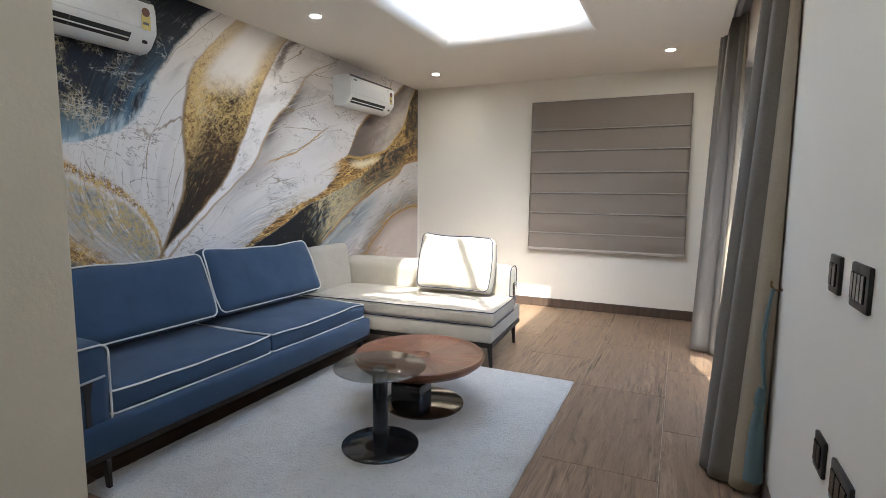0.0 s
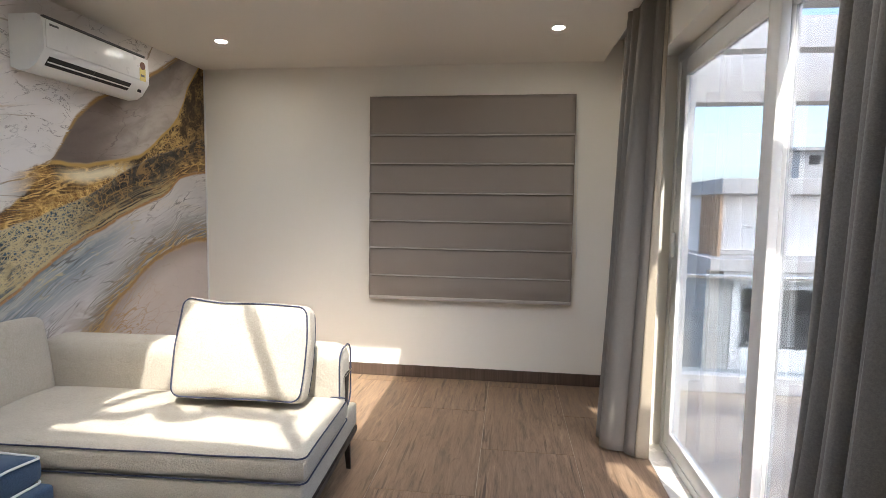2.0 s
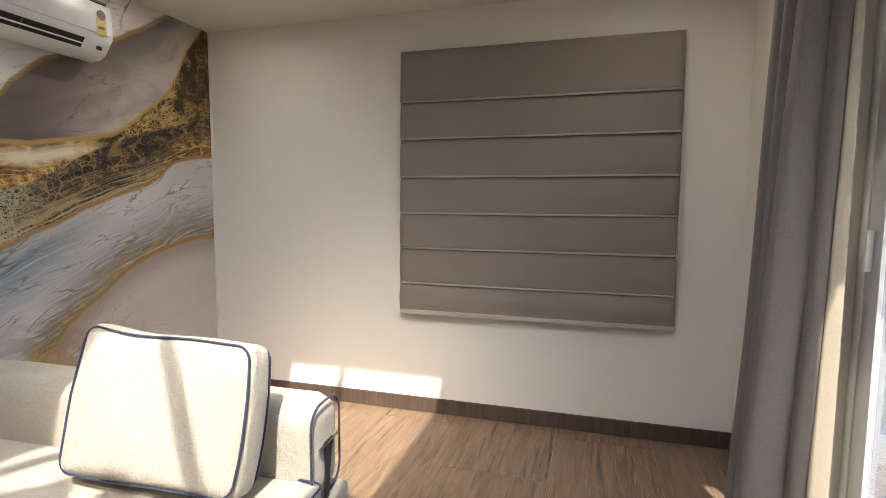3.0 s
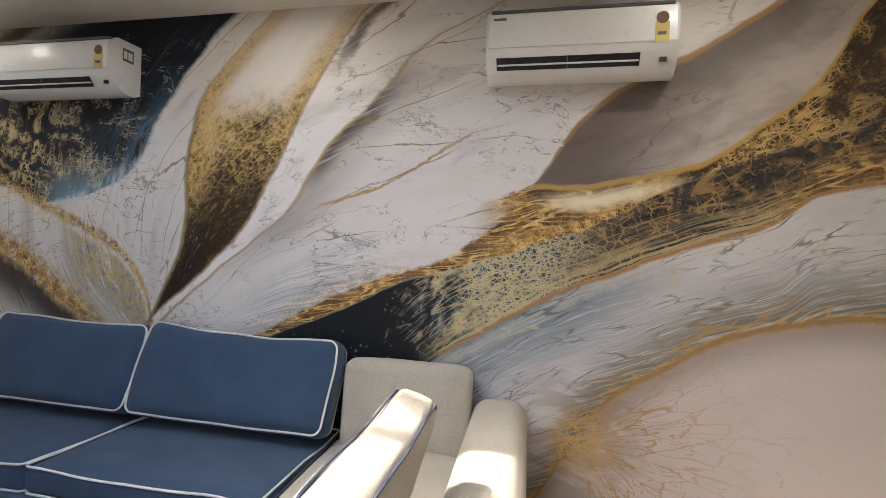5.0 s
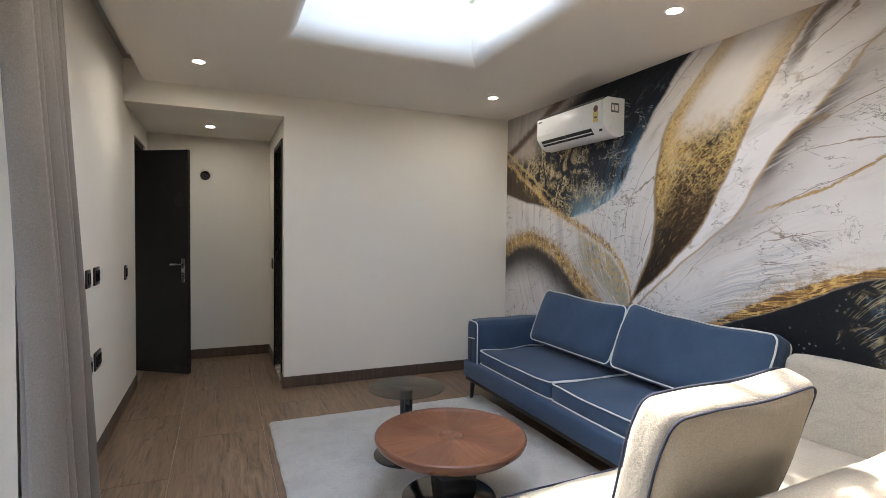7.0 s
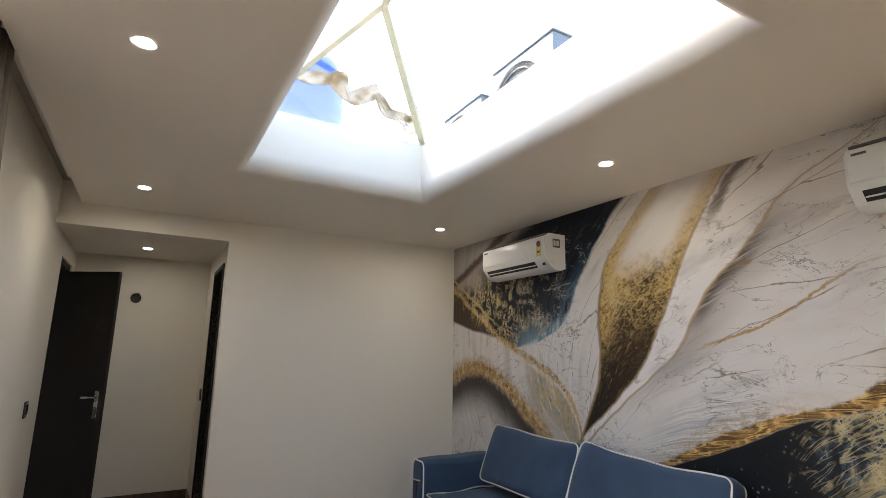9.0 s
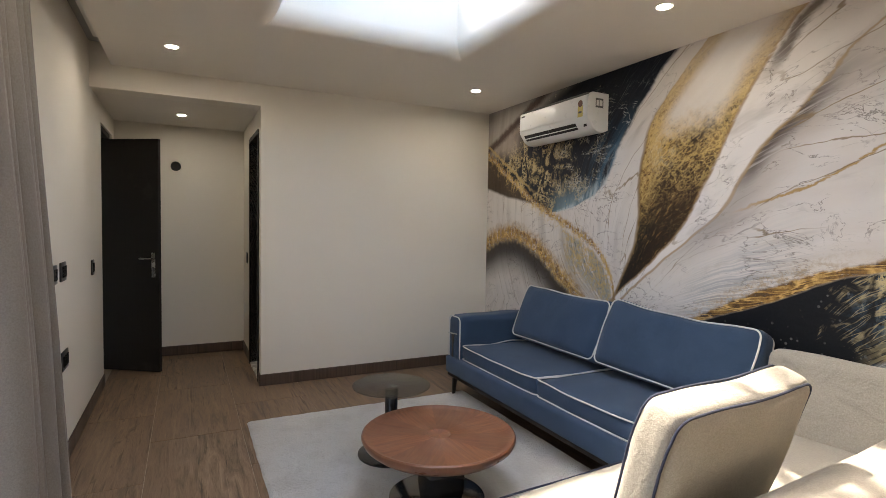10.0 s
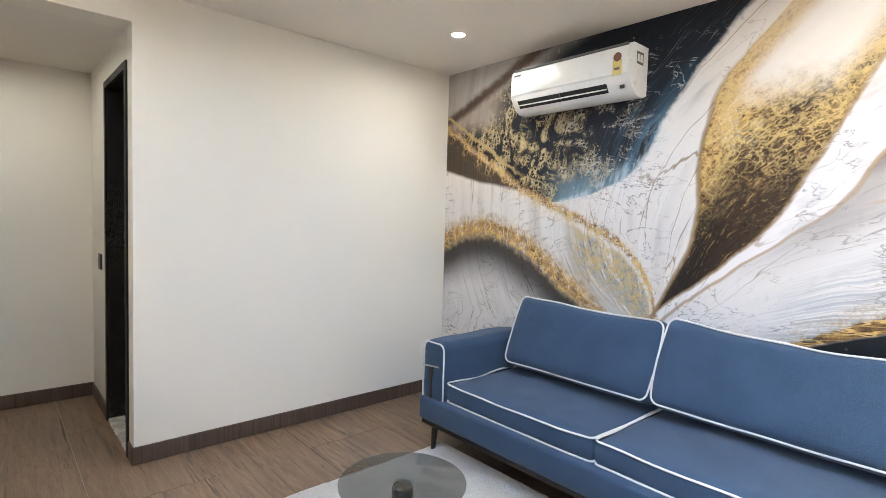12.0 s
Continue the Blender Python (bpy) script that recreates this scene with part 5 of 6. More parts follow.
# ---- wall air conditioners ----
def air_conditioner(y0, y1, label):
    z0, z1, w = 2.335, 2.65, 0.225
    ac = thing("air_conditioner", (XW, (y0 + y1) / 2, z0), label, "air conditioner", "wall air conditioners")
    prof = [(XW + 0.002, z0 + 0.02), (XW + 0.05, z0), (XW + 0.12, z0 + 0.004), (XW + 0.165, z0 + 0.03), (XW + 0.205, z0 + 0.085), (XW + 0.222, z0 + 0.11), (XW + w, z0 + 0.16), (XW + w - 0.004, z1 - 0.06), (XW + w - 0.02, z1 - 0.02), (XW + w - 0.05, z1), (XW + 0.002, z1)]
    bm = extrude(prof, "y", y0, y1)
    bmesh.ops.bevel(bm, geom=[e for e in bm.edges if e.calc_face_angle(0) > 0.9], offset=0.008, segments=3, affect="EDGES")
    body = part("body", bm, M_WHITE, ac)
    # front panel seam, outlet slot with two vanes
    part("front_panel", box(XW + w - 0.002, XW + w + 0.006, y0 + 0.012, y1 - 0.012, z0 + 0.125, z1 - 0.03, 0.005, 2), M_WHITE, ac)
    d = Vector((0.04, 0, 0.055)).normalized()
    nrm = Vector((0.055, 0, -0.04)).normalized()
    base = Vector((XW + 0.168, 0, z0 + 0.034))
    sl = bmesh.new()
    q = [base + d * 0.004 + nrm * 0.003, base + d * 0.064 + nrm * 0.003]
    vs = [sl.verts.new((p.x, y, p.z)) for p, y in ((q[0], y0 + 0.05), (q[1], y0 + 0.05), (q[1], y1 - 0.16), (q[0], y1 - 0.16))]
    sl.faces.new(vs)
    ex = bmesh.ops.extrude_face_region(sl, geom=sl.faces[:])
    bmesh.ops.translate(sl, vec=-nrm * 0.002, verts=[v for v in ex["geom"] if isinstance(v, bmesh.types.BMVert)])
    slot = part("outlet", sl, M_SLOT, ac, "dark air outlet", smooth=False)
    p = base + d * 0.030 + nrm * 0.005
    part("vane", tube([(p.x, y0 + 0.055, p.z), (p.x, y1 - 0.165, p.z)], 0.0045, seg=6), M_WHITE, slot, "white swing vane")
    part("divider", tube([tuple(base + d * 0.006 + nrm * 0.004 + Vector((0, (y0 + y1) / 2 - 0.05, 0))), tuple(base + d * 0.062 + nrm * 0.004 + Vector((0, (y0 + y1) / 2 - 0.05, 0)))], 0.003, seg=6), M_INK, slot)
    part("top_grille", box(XW + w - 0.038, XW + w - 0.012, y0 + 0.02, y1 - 0.02, z1 - 0.02, z1 - 0.004, 0.003, 1), M_INK, ac, "grey strip along the top edge")
    p = base + d * 0.03 + nrm * 0.004
    part("display", box(p.x - 0.004, p.x + 0.003, y1 - 0.075, y1 - 0.045, p.z - 0.01, p.z + 0.01), M_SLOT, ac, smooth=False)
    part("inlet", box(XW + 0.03, XW + w - 0.06, y0 + 0.04, y1 - 0.04, z1 - 0.002, z1 + 0.003), M_INK, ac, "grey inlet grille", smooth=False)
    x = XW + w + 0.0065
    lab = part("energy_label", box(x, x + 0.001, y1 - 0.105, y1 - 0.045, z1 - 0.195, z1 - 0.105), M_YELLOW, ac, "yellow and red energy label", smooth=False)
    bm = spin([(0, 0), (0.027, 0), (0.027, 0.0012), (0, 0.0012)], 24)
    part("star_dial", place(bm, Matrix.Translation((x + 0.001, y1 - 0.075, z1 - 0.088)) @ Matrix.Rotation(radians(90), 4, "Y")), M_RED, lab)
    part("print", box(x + 0.001, x + 0.002, y1 - 0.098, y1 - 0.052, z1 - 0.08, z1 - 0.068), M_PAPER, lab, smooth=False)
    part("print", box(x + 0.001, x + 0.002, y1 - 0.095, y1 - 0.058, z1 - 0.165, z1 - 0.15), M_INK, lab, smooth=False)
    part("logo_bar", box(x, x + 0.001, y0 + 0.035, y0 + 0.095, z1 - 0.062, z1 - 0.05), M_INK, ac, smooth=False)
    # rating sticker on the north cheek
    st = part("side_label", box(XW + 0.06, XW + 0.14, y1 + 0.0005, y1 + 0.0015, z1 - 0.12, z1 - 0.045), M_INK, ac, "grey rating sticker", smooth=False)
    part("print", box(XW + 0.07, XW + 0.10, y1 + 0.0015, y1 + 0.0025, z1 - 0.105, z1 - 0.06), M_PAPER, st, smooth=False)
    part("print", box(XW + 0.108, XW + 0.132, y1 + 0.0015, y1 + 0.0025, z1 - 0.105, z1 - 0.06), M_PAPER, st, smooth=False)
    return ac


air_conditioner(4.735, 5.60, "white split air conditioner with yellow label high on the mural")
air_conditioner(1.64, 2.57, "white split air conditioner with side sticker above the sofa")

# ---- downlights ----
def downlight(x, y, z, glow):
    d = thing("downlight", (x, y, z), "small round white recessed downlight, lit warm", "downlight", "ceiling downlights")
    part("trim_ring", spin([(0.036, 0.001), (0.05, 0.0), (0.051, -0.004), (0.046, -0.006), (0.036, -0.003), (0.036, 0.001)], 32, (x, y, z)), M_WHITE, d)
    part("lens", spin([(0, -0.0025), (0.036, -0.002), (0.036, -0.0005), (0, -0.0005)], 32, (x, y, z)), glow, d, "glowing frosted lens")


for y in (1.51, 3.65, 5.86):
    downlight(-2.775, y, ZC, M_GLOW)
for y in (1.46, 3.64, 5.78):
    downlight(-0.235, y, ZC, M_GLOW)
downlight(-0.288, -0.17, ZK, M_GLOW_DIM)

# ---- roman blind ----
blind = thing("roman_blind", (-0.89, YN, 1.64), "taupe cloth roman blind lowered over the north window", "roman blind")
BX0, BX1, BY = -1.80, 0.0, 6.60
part("headrail", box(BX0 + 0.005, BX1 - 0.005, BY + 0.005, YN - 0.001, 2.50, 2.545, 0.004, 1), M_WHITE, blind)
edges_z = [2.55, 2.21, 1.96, 1.70, 1.45, 1.205, 0.955, 0.745]
for k, (zt, zb) in enumerate(zip(edges_z, edges_z[1:])):
    own = bmesh.new()
    n, mrows = 44, 10
    rows_v = []
    for j in range(mrows + 1):
        v = j / mrows
        z = zt + (zb - zt) * v
        row = []
        for i in range(n + 1):
            u = i / n
            belly = (0.004 + 0.003 * k) * math.sin(math.pi * min(1, v * 1.1)) + 0.012 * v ** 3
            crease = 0.009 * max(0, k - 2) * noise.noise(Vector((u * 7 + k * 3, v * 1.5, k))) * (0.3 + 2.2 * max(0, u - 0.72))
            drop = 0.006 * noise.noise(Vector((u * 2.5, k * 2.0, 1))) * (1 if k else 0)
            row.append(own.verts.new((BX0 + (BX1 - BX0) * u + 0.01 * (v + k) / 8 * (1 if u > 0.5 else -0.3), BY - belly - crease, z + drop * (1 - v) if j else z + 0.004 + drop)))
        rows_v.append(row)
    for j in range(mrows):
        for i in range(n):
            own.faces.new((rows_v[j][i], rows_v[j][i + 1], rows_v[j + 1][i + 1], rows_v[j + 1][i]))
    panel = part("panel", own, M_BLIND, blind)
    sol = panel.modifiers.new("thick", "SOLIDIFY")
    sol.thickness = 0.003
    if k:
        zz = zt + 0.004
        # the pocket's paler colour paints the highlight along the fold
        part("rod_pocket", tube([(BX0 + 0.004, BY - 0.013, zz), ((BX0 + BX1) / 2, BY - 0.015, zz - 0.002), (BX1 - 0.004, BY - 0.013, zz)], 0.0065, seg=8), M_HEM_LIT, panel)
part("bottom_bar", box(BX0, BX1 + 0.01, BY - 0.022, BY - 0.006, 0.738, 0.768, 0.005, 2), M_HEM_LIT, blind, "stitched bottom hem bar")
pts = [(BX1 + 0.012, BY - 0.012, 2.50), (BX1 + 0.03, BY - 0.014, 1.9), (BX1 + 0.035, BY - 0.02, 1.35), (BX1 + 0.045, BY - 0.022, 1.16), (BX1 + 0.02, BY - 0.024, 1.14), (BX1 + 0.0, BY - 0.024, 1.2), (BX1 + 0.004, BY - 0.022, 1.5), (BX1 + 0.012, BY - 0.015, 2.50)]
part("pull_cord", tube(pts, 0.0022, seg=6), M_PIPE_W, blind, "thin white pull cord loop")

# ---- curtains ----
def curtain(y0, y1, x0, x1, folds, cut, label, seed, ztop=2.95, skew=0.0, tuck=0.0, lean=0.0):
    """Hung cloth in uneven folds; cut is the share of lining turned out at one end (below 0: at the far end)."""
    cu = thing("curtain", ((x0 + x1) / 2, (y0 + y1) / 2, 0.02), label, "curtain", "pair of curtains")

    def cloth(a, b, mat, name, tag):
        own = bmesh.new()
        n, mrows = max(24, int(230 * (b - a))), 44
        rows_v = []
        for j in range(mrows + 1):
            v = j / mrows
            z = ztop + (0.015 - ztop) * v
            row = []
            for i in range(n + 1):
                u = a + (b - a) * i / n
                uneven = 0.055 * noise.noise(Vector((u * 4.3, 0.25 * v, seed))) + 0.02 * noise.noise(Vector((u * 11, v * 1.1, seed + 1)))
                ph = 2 * math.pi * folds * (u + uneven) + 0.7 * noise.noise(Vector((u * 4, v * 1.0, seed + 3)))
                amp = (0.42 + 0.58 * v) * (0.72 + 0.62 * noise.noise(Vector((u * 6.5, v * 0.6, seed + 6))))
                s = math.sin(ph)
                s = math.copysign(abs(s) ** 0.62, s) + 0.10 * math.sin(2.3 * ph + seed) + 0.05 * noise.noise(Vector((u * 30, v * 2.5, seed + 9)))
                pull = 1.0 - 0.10 * math.exp(-((v - 0.62) / 0.22) ** 2) - tuck * (1 - v)
                y = y0 + u * (y1 - y0) * pull + 0.022 * math.cos(ph) * (0.5 + v)
                near = max(0.0, 1 - u / 0.3) if skew else 0.0
                x = (x0 + x1) / 2 + lean * (1 - v) + skew * (u - 0.5) + (0.15 * near ** 1.4) + amp * (1 - 0.62 * near) * (x1 - x0) / 2 * s
                row.append(own.verts.new((min(x, XE - 0.012), y, z)))
            rows_v.append(row)
        for j in range(mrows):
            for i in range(n):
                own.faces.new((rows_v[j][i], rows_v[j][i + 1], rows_v[j + 1][i + 1], rows_v[j + 1][i]))
        ob = part(name, own, mat, cu, tag)
        sol = ob.modifiers.new("thick", "SOLIDIFY")
        sol.thickness = 0.004
        return ob

    if cut == 0:
        cloth(0.0, 1.0, M_CURTAIN, "cloth", "")
    elif cut > 0:
        cloth(cut, 1.0, M_CURTAIN, "cloth", "")
        cloth(0.0, cut, M_LINING, "lining", "beige lining turned outward")
    else:
        cloth(0.0, 1.0 + cut, M_CURTAIN, "cloth", "")
        cloth(1.0 + cut, 1.0, M_LINING, "lining", "beige lining turned outward")
    return cu


curtain(2.97, 3.48, 0.08, 0.345, 8.0, 0.15, "taupe floor-length curtain drawn aside by the switches", 1, skew=0.05, lean=0.11)
curtain(5.30, 5.66, 0.065, 0.36, 4.4, 0.13, "taupe floor-length curtain drawn aside near the blind", 2, skew=-0.10, tuck=0.22, lean=0.055)
track = thing("curtain_track", (0.29, 4.5, 2.99), "white curtain track hidden in the ceiling slot", "curtain track")
part("rail", box(0.275, 0.305, YS + 0.3, YN - 0.05, 2.95, 2.999), M_UPVC, track, smooth=False)

# ---- tie-back with tassel by the near curtain ----
tie = thing("curtain_tieback", (0.36, 2.93, 1.03), "teal rope tie-back with a tassel hanging from a brass hook", "tieback")
part("hook", tube([(XE, 2.93, 1.03), (XE - 0.03, 2.93, 1.03), (XE - 0.045, 2.93, 1.045), (XE - 0.045, 2.93, 1.07)], 0.006), plain("aged_brass", (0.22, 0.14, 0.07), 0.4, 0.8), tie, "aged brass hook")
for dy, sag in ((0.0, 0.0), (0.025, 0.015)):
    pts = [(XE - 0.035 - 0.02 * math.sin(math.pi * k / 12), 2.93 + dy * math.sin(math.pi * k / 12) + 0.012 * k / 12, 1.035 - (0.48 + sag) * k / 12) for k in range(13)]
    part("rope", tube(pts, 0.008), M_TASSEL, tie, "twisted teal rope")
bm = spin([(0, 0.56), (0.012, 0.56), (0.022, 0.53), (0.026, 0.49), (0.018, 0.455), (0.02, 0.44), (0.0, 0.44)], 20, (XE - 0.05, 2.945, 0.0))
part("tassel_head", bm, M_TASSEL, tie)
bm = spin([(0, 0.44), (0.02, 0.44), (0.03, 0.36), (0.038, 0.2), (0.042, 0.10), (0.0, 0.105)], 40, (XE - 0.055, 2.945, 0.0))
for v in bm.verts:
    a = math.atan2(v.co.y - 2.945, v.co.x - XE + 0.055)
    k = 1 + 0.08 * math.sin(a * 20)
    v.co.x = XE - 0.055 + (v.co.x - XE + 0.055) * k
    v.co.y = 2.945 + (v.co.y - 2.945) * k
part("tassel_skirt", bm, M_TASSEL, tie, "combed teal fringe")

# ---- switches ----
def wall_plate(y, z, w, h, rockers, label):
    sp = thing("switch_plate", (XE, y, z), label, "switch", "black wall plates")
    part("plate", box(XE - 0.012, XE + 0.001, y - w / 2, y + w / 2, z - h / 2, z + h / 2, 0.005, 2), M_SWITCH, sp)
    inner = (w - 0.03) / rockers
    for k in range(rockers):
        c = y - w / 2 + 0.015 + inner * (k + 0.5)
        part("rocker", box(XE - 0.017, XE - 0.011, c - inner * 0.42, c + inner * 0.42, z - h * 0.3, z + h * 0.3, 0.002, 1), M_BLACK, sp)


wall_plate(2.085, 1.225, 0.105, 0.115, 2, "black two-gang switch plate on the cream wall")
wall_plate(1.845, 1.225, 0.145, 0.12, 4, "black four-gang switch plate on the cream wall")
wall_plate(2.07, 0.665, 0.11, 0.115, 2, "black low socket plate on the cream wall")
wall_plate(1.84, 0.665, 0.18, 0.12, 3, "black wide low socket plate on the cream wall")
wall_plate(0.70, 1.16, 0.10, 0.125, 2, "black switch plate near the corridor doorway")
sp = thing("switch_plate", (XP, -0.45, 1.15), "black switch plate on the corridor wall", "switch", "black wall plates")
part("plate", box(XP - 0.001, XP + 0.012, -0.51, -0.39, 1.09, 1.21, 0.005, 2), M_SWITCH, sp)

# ---- cable hole on the corridor's end wall ----
jb = thing("junction_box", (HX, YB - 0.06, HZ), "open round dark junction box in the wall", "junction box")
part("cup", spin([(0.0, 0.0), (0.053, 0.0), (0.053, 0.045), (0.048, 0.045), (0.046, 0.006), (0.0, 0.006)], 24, (0, 0, 0)), M_DARKIN, jb)
jb.children[0].data.transform(Matrix.Translation((HX, YB - 0.06, HZ)) @ Matrix.Rotation(radians(-90), 4, "X") @ Matrix.Translation(jb.location))
jb.children[0].data.transform(Matrix.Translation(-jb.location))

# ---- rooftop: water tank and wrapping ----
tank = thing("water_tank", (-1.62, -0.75, 3.2), "white plastic rooftop water tank with a blue printed band", "water tank")
TCX, TCY, TR = -1.62, -0.75, 0.76
part("stand", box(TCX - 0.85, TCX + 0.85, TCY - 0.85, TCY + 0.85, 3.2, 3.55, 0.01, 1), M_CONCRETE, tank, "concrete plinth")
prof = [(0, 3.55), (0.74, 3.55), (TR, 3.6)]
for k in range(8):
    prof += [(TR, 3.62 + 0.2 * k), (TR + 0.012, 3.66 + 0.2 * k), (TR + 0.012, 3.74 + 0.2 * k), (TR, 3.78 + 0.2 * k)]
prof += [(TR, 5.22), (0.70, 5.36), (0.5, 5.48), (0.25, 5.54), (0.24, 5.62), (0, 5.63)]
body = part("body", spin(prof, 64, (TCX, TCY, 0)), M_TANK, tank)
part("band", spin([(TR + 0.002, 5.10), (TR + 0.014, 5.10), (TR + 0.014, 5.19), (TR + 0.002, 5.19)], 64, (TCX, TCY, 0)), M_TANKBLUE, body, "blue printed band")


def words(text, size, mat, parent, at):
    cu = bpy.data.curves.new("print", "FONT")
    cu.body, cu.size, cu.align_x, cu.extrude = text, size, "CENTER", 0.001
    tmp = new("print", cu)
    me = bpy.data.meshes.new_from_object(tmp.evaluated_get(bpy.context.evaluated_depsgraph_get()))
    bpy.data.objects.remove(tmp)
    me.transform(at)
    root = parent
    while root.parent:
        root = root.parent
    me.transform(Matrix.Translation(-root.location))
    me.materials.append(mat)
    ob = new("print", me)
    ob.parent = parent
    return ob


for k, word in enumerate(("DESH", "KA", "TANK")):
    words(word, 0.075, M_TANKBLUE, body, Matrix.Translation((TCX + (0.17, -0.02, -0.18)[k], TCY + TR + 0.014, 4.88)) @ Matrix.Rotation(radians(180), 4, "Z") @ Matrix.Rotation(radians(90), 4, "X"))
part("print", box(TCX - 0.24, TCX + 0.18, TCY + TR + 0.012, TCY + TR + 0.018, 4.985, 4.99), M_TANKBLUE, body, smooth=False)
part("print", box(TCX - 0.10, TCX + 0.04, TCY + TR + 0.012, TCY + TR + 0.018, 4.82, 4.845), M_TANKBLUE, body, smooth=False)

# torn white sheeting left lying on the south panes
def sheeting():
    """Thin plastic: half of the light goes through it."""
    g = Nodes("torn_sheeting", 0.5)
    col = g.mix(g.step(g.noise(g.coords(), 9, 4, 0.6), 0.4, 0.6), (0.42, 0.37, 0.29), (0.66, 0.65, 0.63))
    g.set("Base Color", col)
    tl = g.node("ShaderNodeBsdfTranslucent")
    g.plug(tl.inputs[0], col)
    mx = g.node("ShaderNodeMixShader")
    mx.inputs[0].default_value = 0.6
    g.tree.links.new(g.bsdf.outputs[0], mx.inputs[1])
    g.tree.links.new(tl.outputs[0], mx.inputs[2])
    g.tree.links.new(mx.outputs[0], g.tree.nodes["Material Output"].inputs[0])
    return g.mat


film_mat = sheeting()
own = bmesh.new()
n, mrows = 70, 8
rows_v = []
for i in range(n + 1):
    u = i / n
    row = []
    for j in range(mrows + 1):
        v = j / mrows - 0.5
        wd = 0.13 * (0.4 + 0.9 * abs(noise.noise(Vector((u * 6, 0, 2)))) + 0.5 * u * (1 - u))
        x = -0.95 - 1.15 * u + 0.05 * noise.noise(Vector((u * 9, 3, 0)))
        y = 2.42 - 0.10 * u + v * wd + 0.06 * noise.noise(Vector((u * 7, 8, 0)))
        fall = min(1.0, max(0.0, (y - SY0) / 0.64))
        z = SZ + 0.70 * fall + 0.065 + 0.05 * abs(noise.noise(Vector((u * 14, v * 5, 4)))) + 0.22 * math.sin(math.pi * min(1, u * 1.05)) * (0.5 - fall * 0.3)
        row.append(own.verts.new((x, y, z)))
    rows_v.append(row)
for i in range(n):
    for j in range(mrows):
        own.faces.new((rows_v[i][j], rows_v[i + 1][j], rows_v[i + 1][j + 1], rows_v[i][j + 1]))
sheet = solid("torn_sheet", own, film_mat, "torn off-white plastic sheeting draped over the skylight", "plastic sheet")
sol = sheet.modifiers.new("thick", "SOLIDIFY")
sol.thickness = 0.004


# ---- outdoor condenser units on the roof ----
M_CASING = plain("grey_white_casing", (0.20, 0.22, 0.24), 0.45, vary=0.08, scale=6)


def condenser(y0, y1, top, label):
    x0, x1, z0 = -3.38, -3.02, 3.42
    un = thing("condenser_unit", (-3.2, (y0 + y1) / 2, 3.2), label, "condenser", "rooftop condensers")
    part("casing", box(x0, x1, y0, y1, z0, top, 0.015, 2), M_CASING, un)
    part("lid", box(x0 - 0.012, x1 + 0.012, y0 - 0.012, y1 + 0.012, top, top + 0.02, 0.006, 2), M_CASING, un)
    rad, cy, cz = (top - z0) * 0.42, y0 + (y1 - y0) * 0.42, (z0 + top) / 2
    face = Matrix.Translation((x1 + 0.002, cy, cz)) @ Matrix.Rotation(radians(90), 4, "Y")
    part("fan_well", place(spin([(0, 0), (rad, 0), (rad, 0.004), (0, 0.004)], 40), face), M_SLOT, un, "dark round fan opening")
    for k in range(6):
        q = rad * (k + 1) / 6
        ring = [face @ Vector((q * math.cos(2 * math.pi * i / 36), q * math.sin(2 * math.pi * i / 36), 0.012)) for i in range(36)]
        part("grille_ring", tube(ring, 0.005, True, 6), M_CASING, un)
    for y in (y0 + 0.1, y1 - 0.1):
        part("foot", box(x0 + 0.02, x1 - 0.02, y - 0.03, y + 0.03, 3.2, z0), M_DARKMETAL, un, "steel foot")


condenser(2.08, 2.93, 4.28, "grey outdoor condenser unit standing on the roof slab")
condenser(1.13, 1.87, 4.17, "smaller grey outdoor condenser unit on the roof slab")

# ---- ground and the unfinished house across the street ----
own = bmesh.new()
bmesh.ops.create_grid(own, x_segments=8, y_segments=8, size=900.0, matrix=Matrix.Translation((0, 0, -7.2)))
structure("ground", own, M_EARTH, "dry dusty open ground far below", "ground")

house = thing("unfinished_house", (13.5, 26.0, -7.2), "unfinished grey concrete house with white terrace wall and open window holes", "house")
HX0, HX1, HY = 8.2, 22.0, 25.0
M_FIN = plain("timber_fin", (0.36, 0.25, 0.16), 0.7, vary=0.3, scale=3)
M_FRAMEWHITE = plaster("white_window_band", (0.66, 0.655, 0.64), (0.74, 0.735, 0.72))
# roof slab with its deep fascia, and the ribs that stripe the terrace wall with shade
part("roof_slab", box(HX0, HX1, HY + 1.4, HY + 9, 2.30, 2.96, 0.03, 1), M_CONCRETE, house, "pale concrete roof slab", smooth=False)
part("fascia", box(HX0, HX1, HY - 0.15, HY + 0.1, 2.30, 2.96, 0.03, 1), M_CONCRETE, house, "deep concrete fascia", smooth=False)
part("fascia", box(HX0, HX0 + 0.25, HY + 0.1, HY + 1.4, 2.30, 2.96, 0.03, 1), M_CONCRETE, house, "deep concrete fascia", smooth=False)
for k in range(20):
    part("pergola_rib", box(HX0 + 0.45 + 0.68 * k, HX0 + 0.68 + 0.68 * k, HY + 0.1, HY + 1.4, 2.66, 2.80), M_CONCRETE, house, smooth=False)
# timber slats closing the terrace's west end
for k in range(9):
    part("fin", box(HX0 + 0.02, HX0 + 0.14, HY + 0.05 + 0.26 * k, HY + 0.19 + 0.26 * k, -0.34, 2.30), M_FIN, house, "brown timber slat", smooth=False)
part("side_wall", box(HX0 + 0.2, HX0 + 0.4, HY + 2.5, HY + 9, -0.34, 2.30), M_RENDER, house, "white rendered side wall", smooth=False)
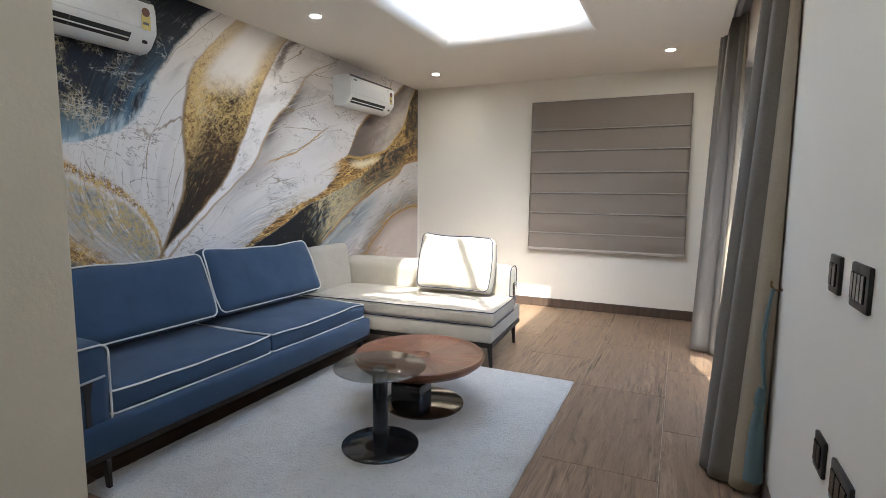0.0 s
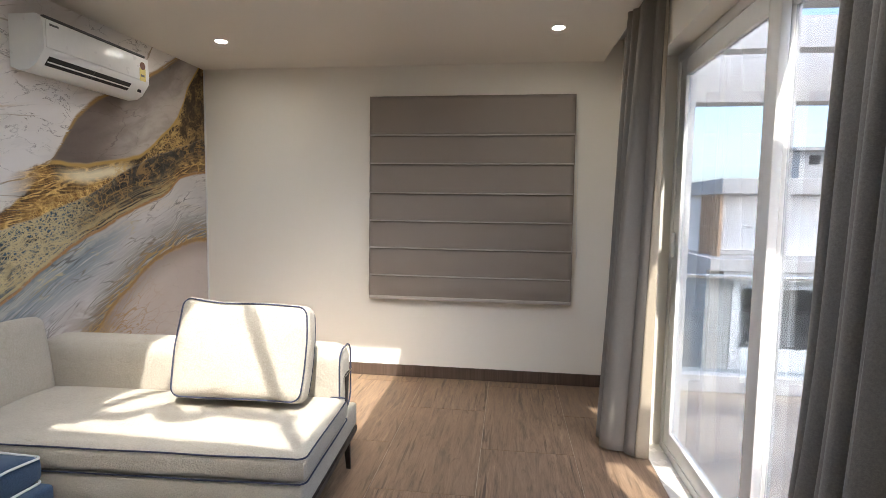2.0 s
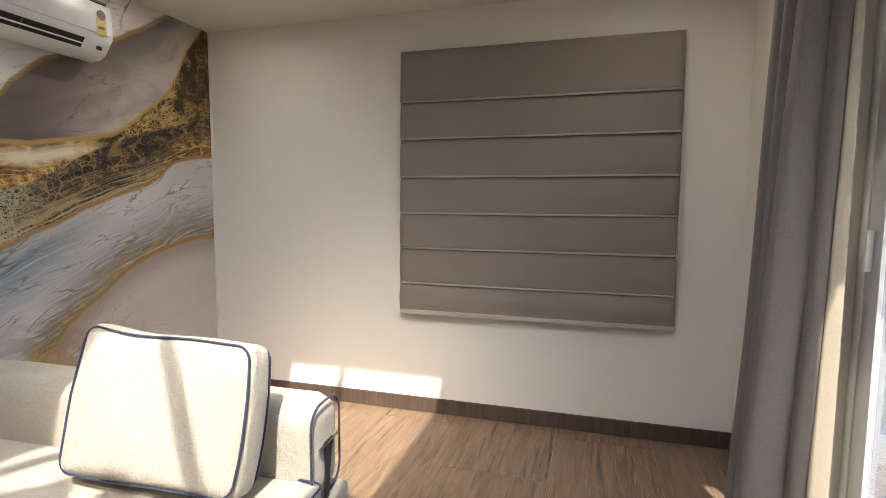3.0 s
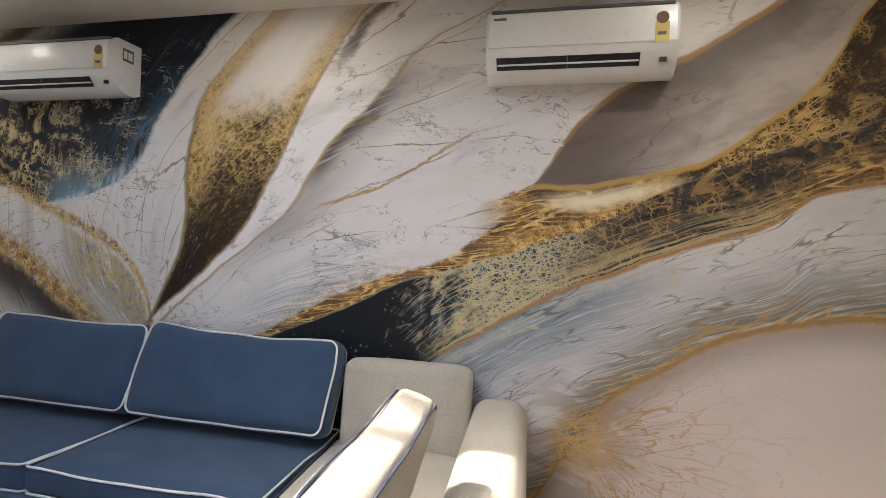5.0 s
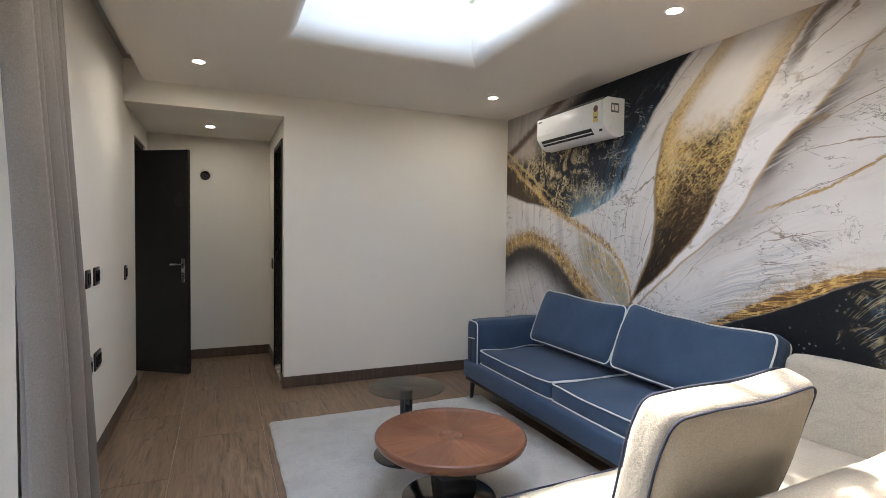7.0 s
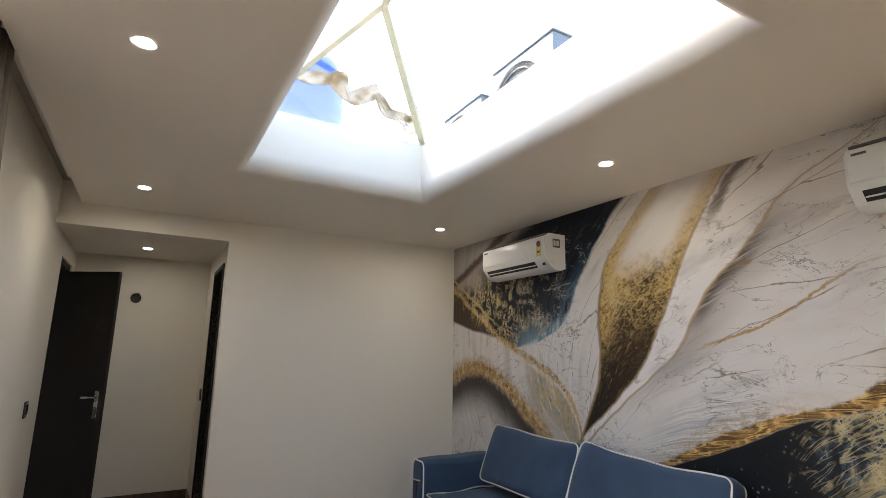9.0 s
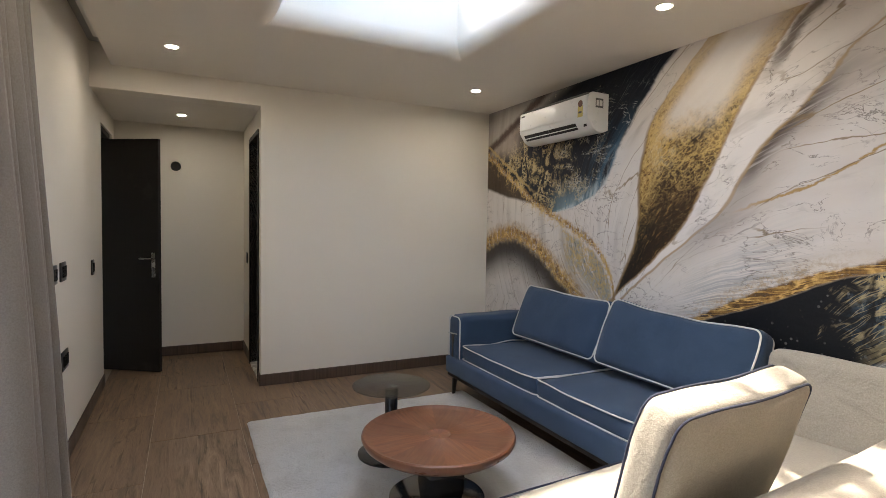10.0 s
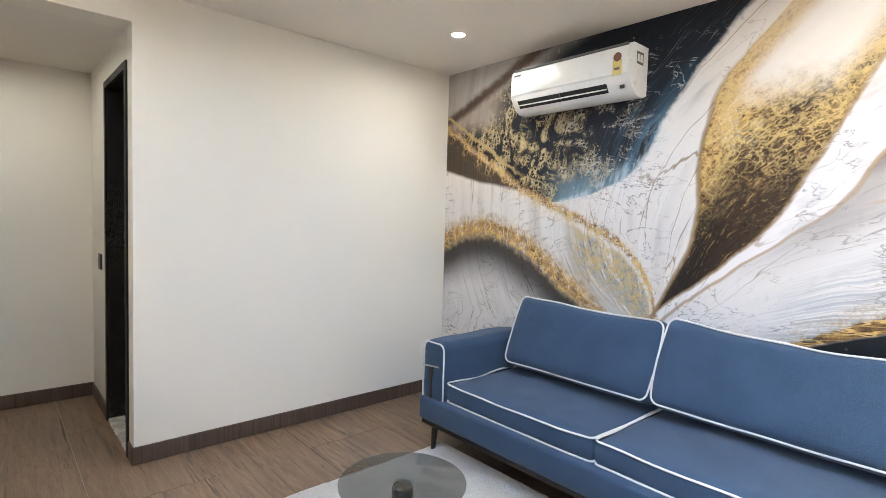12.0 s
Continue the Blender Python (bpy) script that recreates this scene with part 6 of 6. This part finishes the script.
# white terrace wall with a doorway and a window hole
TY0, TY1 = HY + 1.5, HY + 1.7
bm = box(HX0 + 0.4, 10.45, TY0, TY1, -0.34, 2.3)
box(10.45, 11.6, TY0, TY1, 1.85, 2.3, bm=bm)
box(11.6, 13.0, TY0, TY1, -0.34, 2.3, bm=bm)
box(13.0, 14.3, TY0, TY1, -0.34, 0.65, bm=bm)
box(13.0, 14.3, TY0, TY1, 1.75, 2.3, bm=bm)
box(14.3, HX1 - 0.3, TY0, TY1, -0.34, 2.3, bm=bm)
part("terrace_wall", bm, M_FRAMEWHITE, house, "white rendered terrace wall", smooth=False)
part("door_lining", box(10.45, 10.56, TY0 - 0.06, TY1, -0.34, 1.85), M_CONCRETE, house, smooth=False)
part("door_lining", box(11.49, 11.6, TY0 - 0.06, TY1, -0.34, 1.85), M_CONCRETE, house, smooth=False)
part("conduit_box", box(9.95, 10.12, TY0 - 0.03, TY0, 0.86, 0.92), M_DARKIN, house, smooth=False)
part("inner_wall", box(HX0 + 0.4, HX1 - 0.3, HY + 4.4, HY + 4.6, -0.34, 2.3), M_CONCRETE, house, smooth=False)
part("wall_break", box(HX0 + 0.4, 11.5, TY0 - 0.25, TY0 - 0.02, -0.34, -0.14, 0.03, 1), M_CONCRETE, house, "rough plaster edge at the wall's foot", smooth=False)
# terrace slab and its drip edge
part("slab", box(HX0 - 0.6, HX1, HY - 1.0, HY + 9, -0.84, -0.34, 0.02, 1), M_CONCRETE, house, "grey concrete terrace slab", smooth=False)
part("drip_edge", box(HX0 - 0.1, HX1, HY - 0.95, HY - 0.6, -1.26, -0.84, 0.02, 1), M_CONCRETE, house, smooth=False)
# middle storey: pier, white banded window hole, rooms behind
LY0, LY1 = HY - 0.6, HY - 0.3
bm = box(HX0 - 0.6, 8.62, LY0, LY1, -7.2, -0.84)
box(8.62, 12.6, LY0, LY1, -7.2, -5.0, bm=bm)
box(8.62, 12.6, LY0, LY1, -1.30, -0.84, bm=bm)
box(12.6, 13.3, LY0, LY1, -7.2, -0.84, bm=bm)
box(13.3, 16.4, LY0, LY1, -7.2, -5.0, bm=bm)
box(13.3, 16.4, LY0, LY1, -1.30, -0.84, bm=bm)
box(16.4, HX1, LY0, LY1, -7.2, -0.84, bm=bm)
part("wall", bm, M_CONCRETE, house, "bare concrete middle storey", smooth=False)
part("wall", box(HX0 - 0.6, HX0 - 0.4, LY1, HY + 9, -7.2, -0.84), M_CONCRETE, house, smooth=False)
for x0, x1 in ((8.62, 12.6), (13.3, 16.4)):
    bm = box(x0, x0 + 0.32, LY0 - 0.08, LY1, -5.0, -1.30)
    box(x1 - 0.32, x1, LY0 - 0.08, LY1, -5.0, -1.30, bm=bm)
    box(x0 + 0.32, x1 - 0.32, LY0 - 0.08, LY1, -1.55, -1.30, bm=bm)
    box(x0 + 0.32, x1 - 0.32, LY0 - 0.12, LY1, -5.0, -4.1, bm=bm)
    part("window_band", bm, M_FRAMEWHITE, house, "white plaster band round a window hole", smooth=False)
    part("room_wall", box(x0, x0 + 1.75, HY + 2.2, HY + 2.4, -4.6, -0.84), M_RENDER, house, "white inner wall", smooth=False)
    part("room_wall", box(x0 + 2.6, x1, HY + 2.2, HY + 2.4, -4.6, -0.84), M_RENDER, house, "white inner wall", smooth=False)
    part("back_wall", box(x0, x1, HY + 4.6, HY + 4.8, -7.2, -0.84), M_RENDER, house, "pale inner wall in shade", smooth=False)
part("room_floor", box(HX0 - 0.4, HX1, LY1, HY + 8, -4.8, -4.6), M_CONCRETE, house, smooth=False)
# stair tower on the roof
part("stair_tower", box(12.4, 15.4, HY + 2.4, HY + 5.0, 2.96, 4.35), M_CONCRETE, house, "concrete stair tower on the roof", smooth=False)
part("tower_slab", box(12.1, 15.7, HY + 2.1, HY + 5.3, 4.35, 4.50), M_CONCRETE, house, smooth=False)
# no hole is cut: a near-black panel paints the shade inside the vent
part("tower_vent", box(12.8, 13.25, HY + 2.38, HY + 2.405, 3.75, 4.15), M_DARKIN, house, "dark panel standing in for a shaded vent opening", smooth=False)

# ---- floor tiles, each a piece of its own ----
TW, TL, J = 0.6, 1.2, 0.003
floor_ob = bpy.data.objects["floor"]
shared = {}
col_i = 0
x = -0.69 - TW * 5
while x < WX0:
    y = -1.89 if col_i % 2 else -1.26
    while y < YN:
        x0, x1, y0, y1 = max(x, XW), min(x + TW, XE), max(y, YB), min(y + TL, YN)
        if y1 > YS and y0 < YS and x1 <= XP:
            y0 = YS
        if x1 - x0 > 0.01 and y1 - y0 > 0.01 and not (x1 <= XP and y1 <= YS):
            key = (round(x1 - x0, 3), round(y1 - y0, 3))
            if key not in shared:
                hx, hy = key[0] / 2 - J / 2, key[1] / 2 - J / 2
                bm = box(-hx, hx, -hy, hy, -0.008, 0.0, 0.0012, 1)
                me = bpy.data.meshes.new("tile")
                bm.to_mesh(me)
                bm.free()
                me.materials.append(M_FLOOR)
                shared[key] = me
            ob = new("tile", shared[key])
            ob.location = ((x0 + x1) / 2, (y0 + y1) / 2, 0.0)
            ob.parent = floor_ob
        y += TL
    x += TW
    col_i += 1
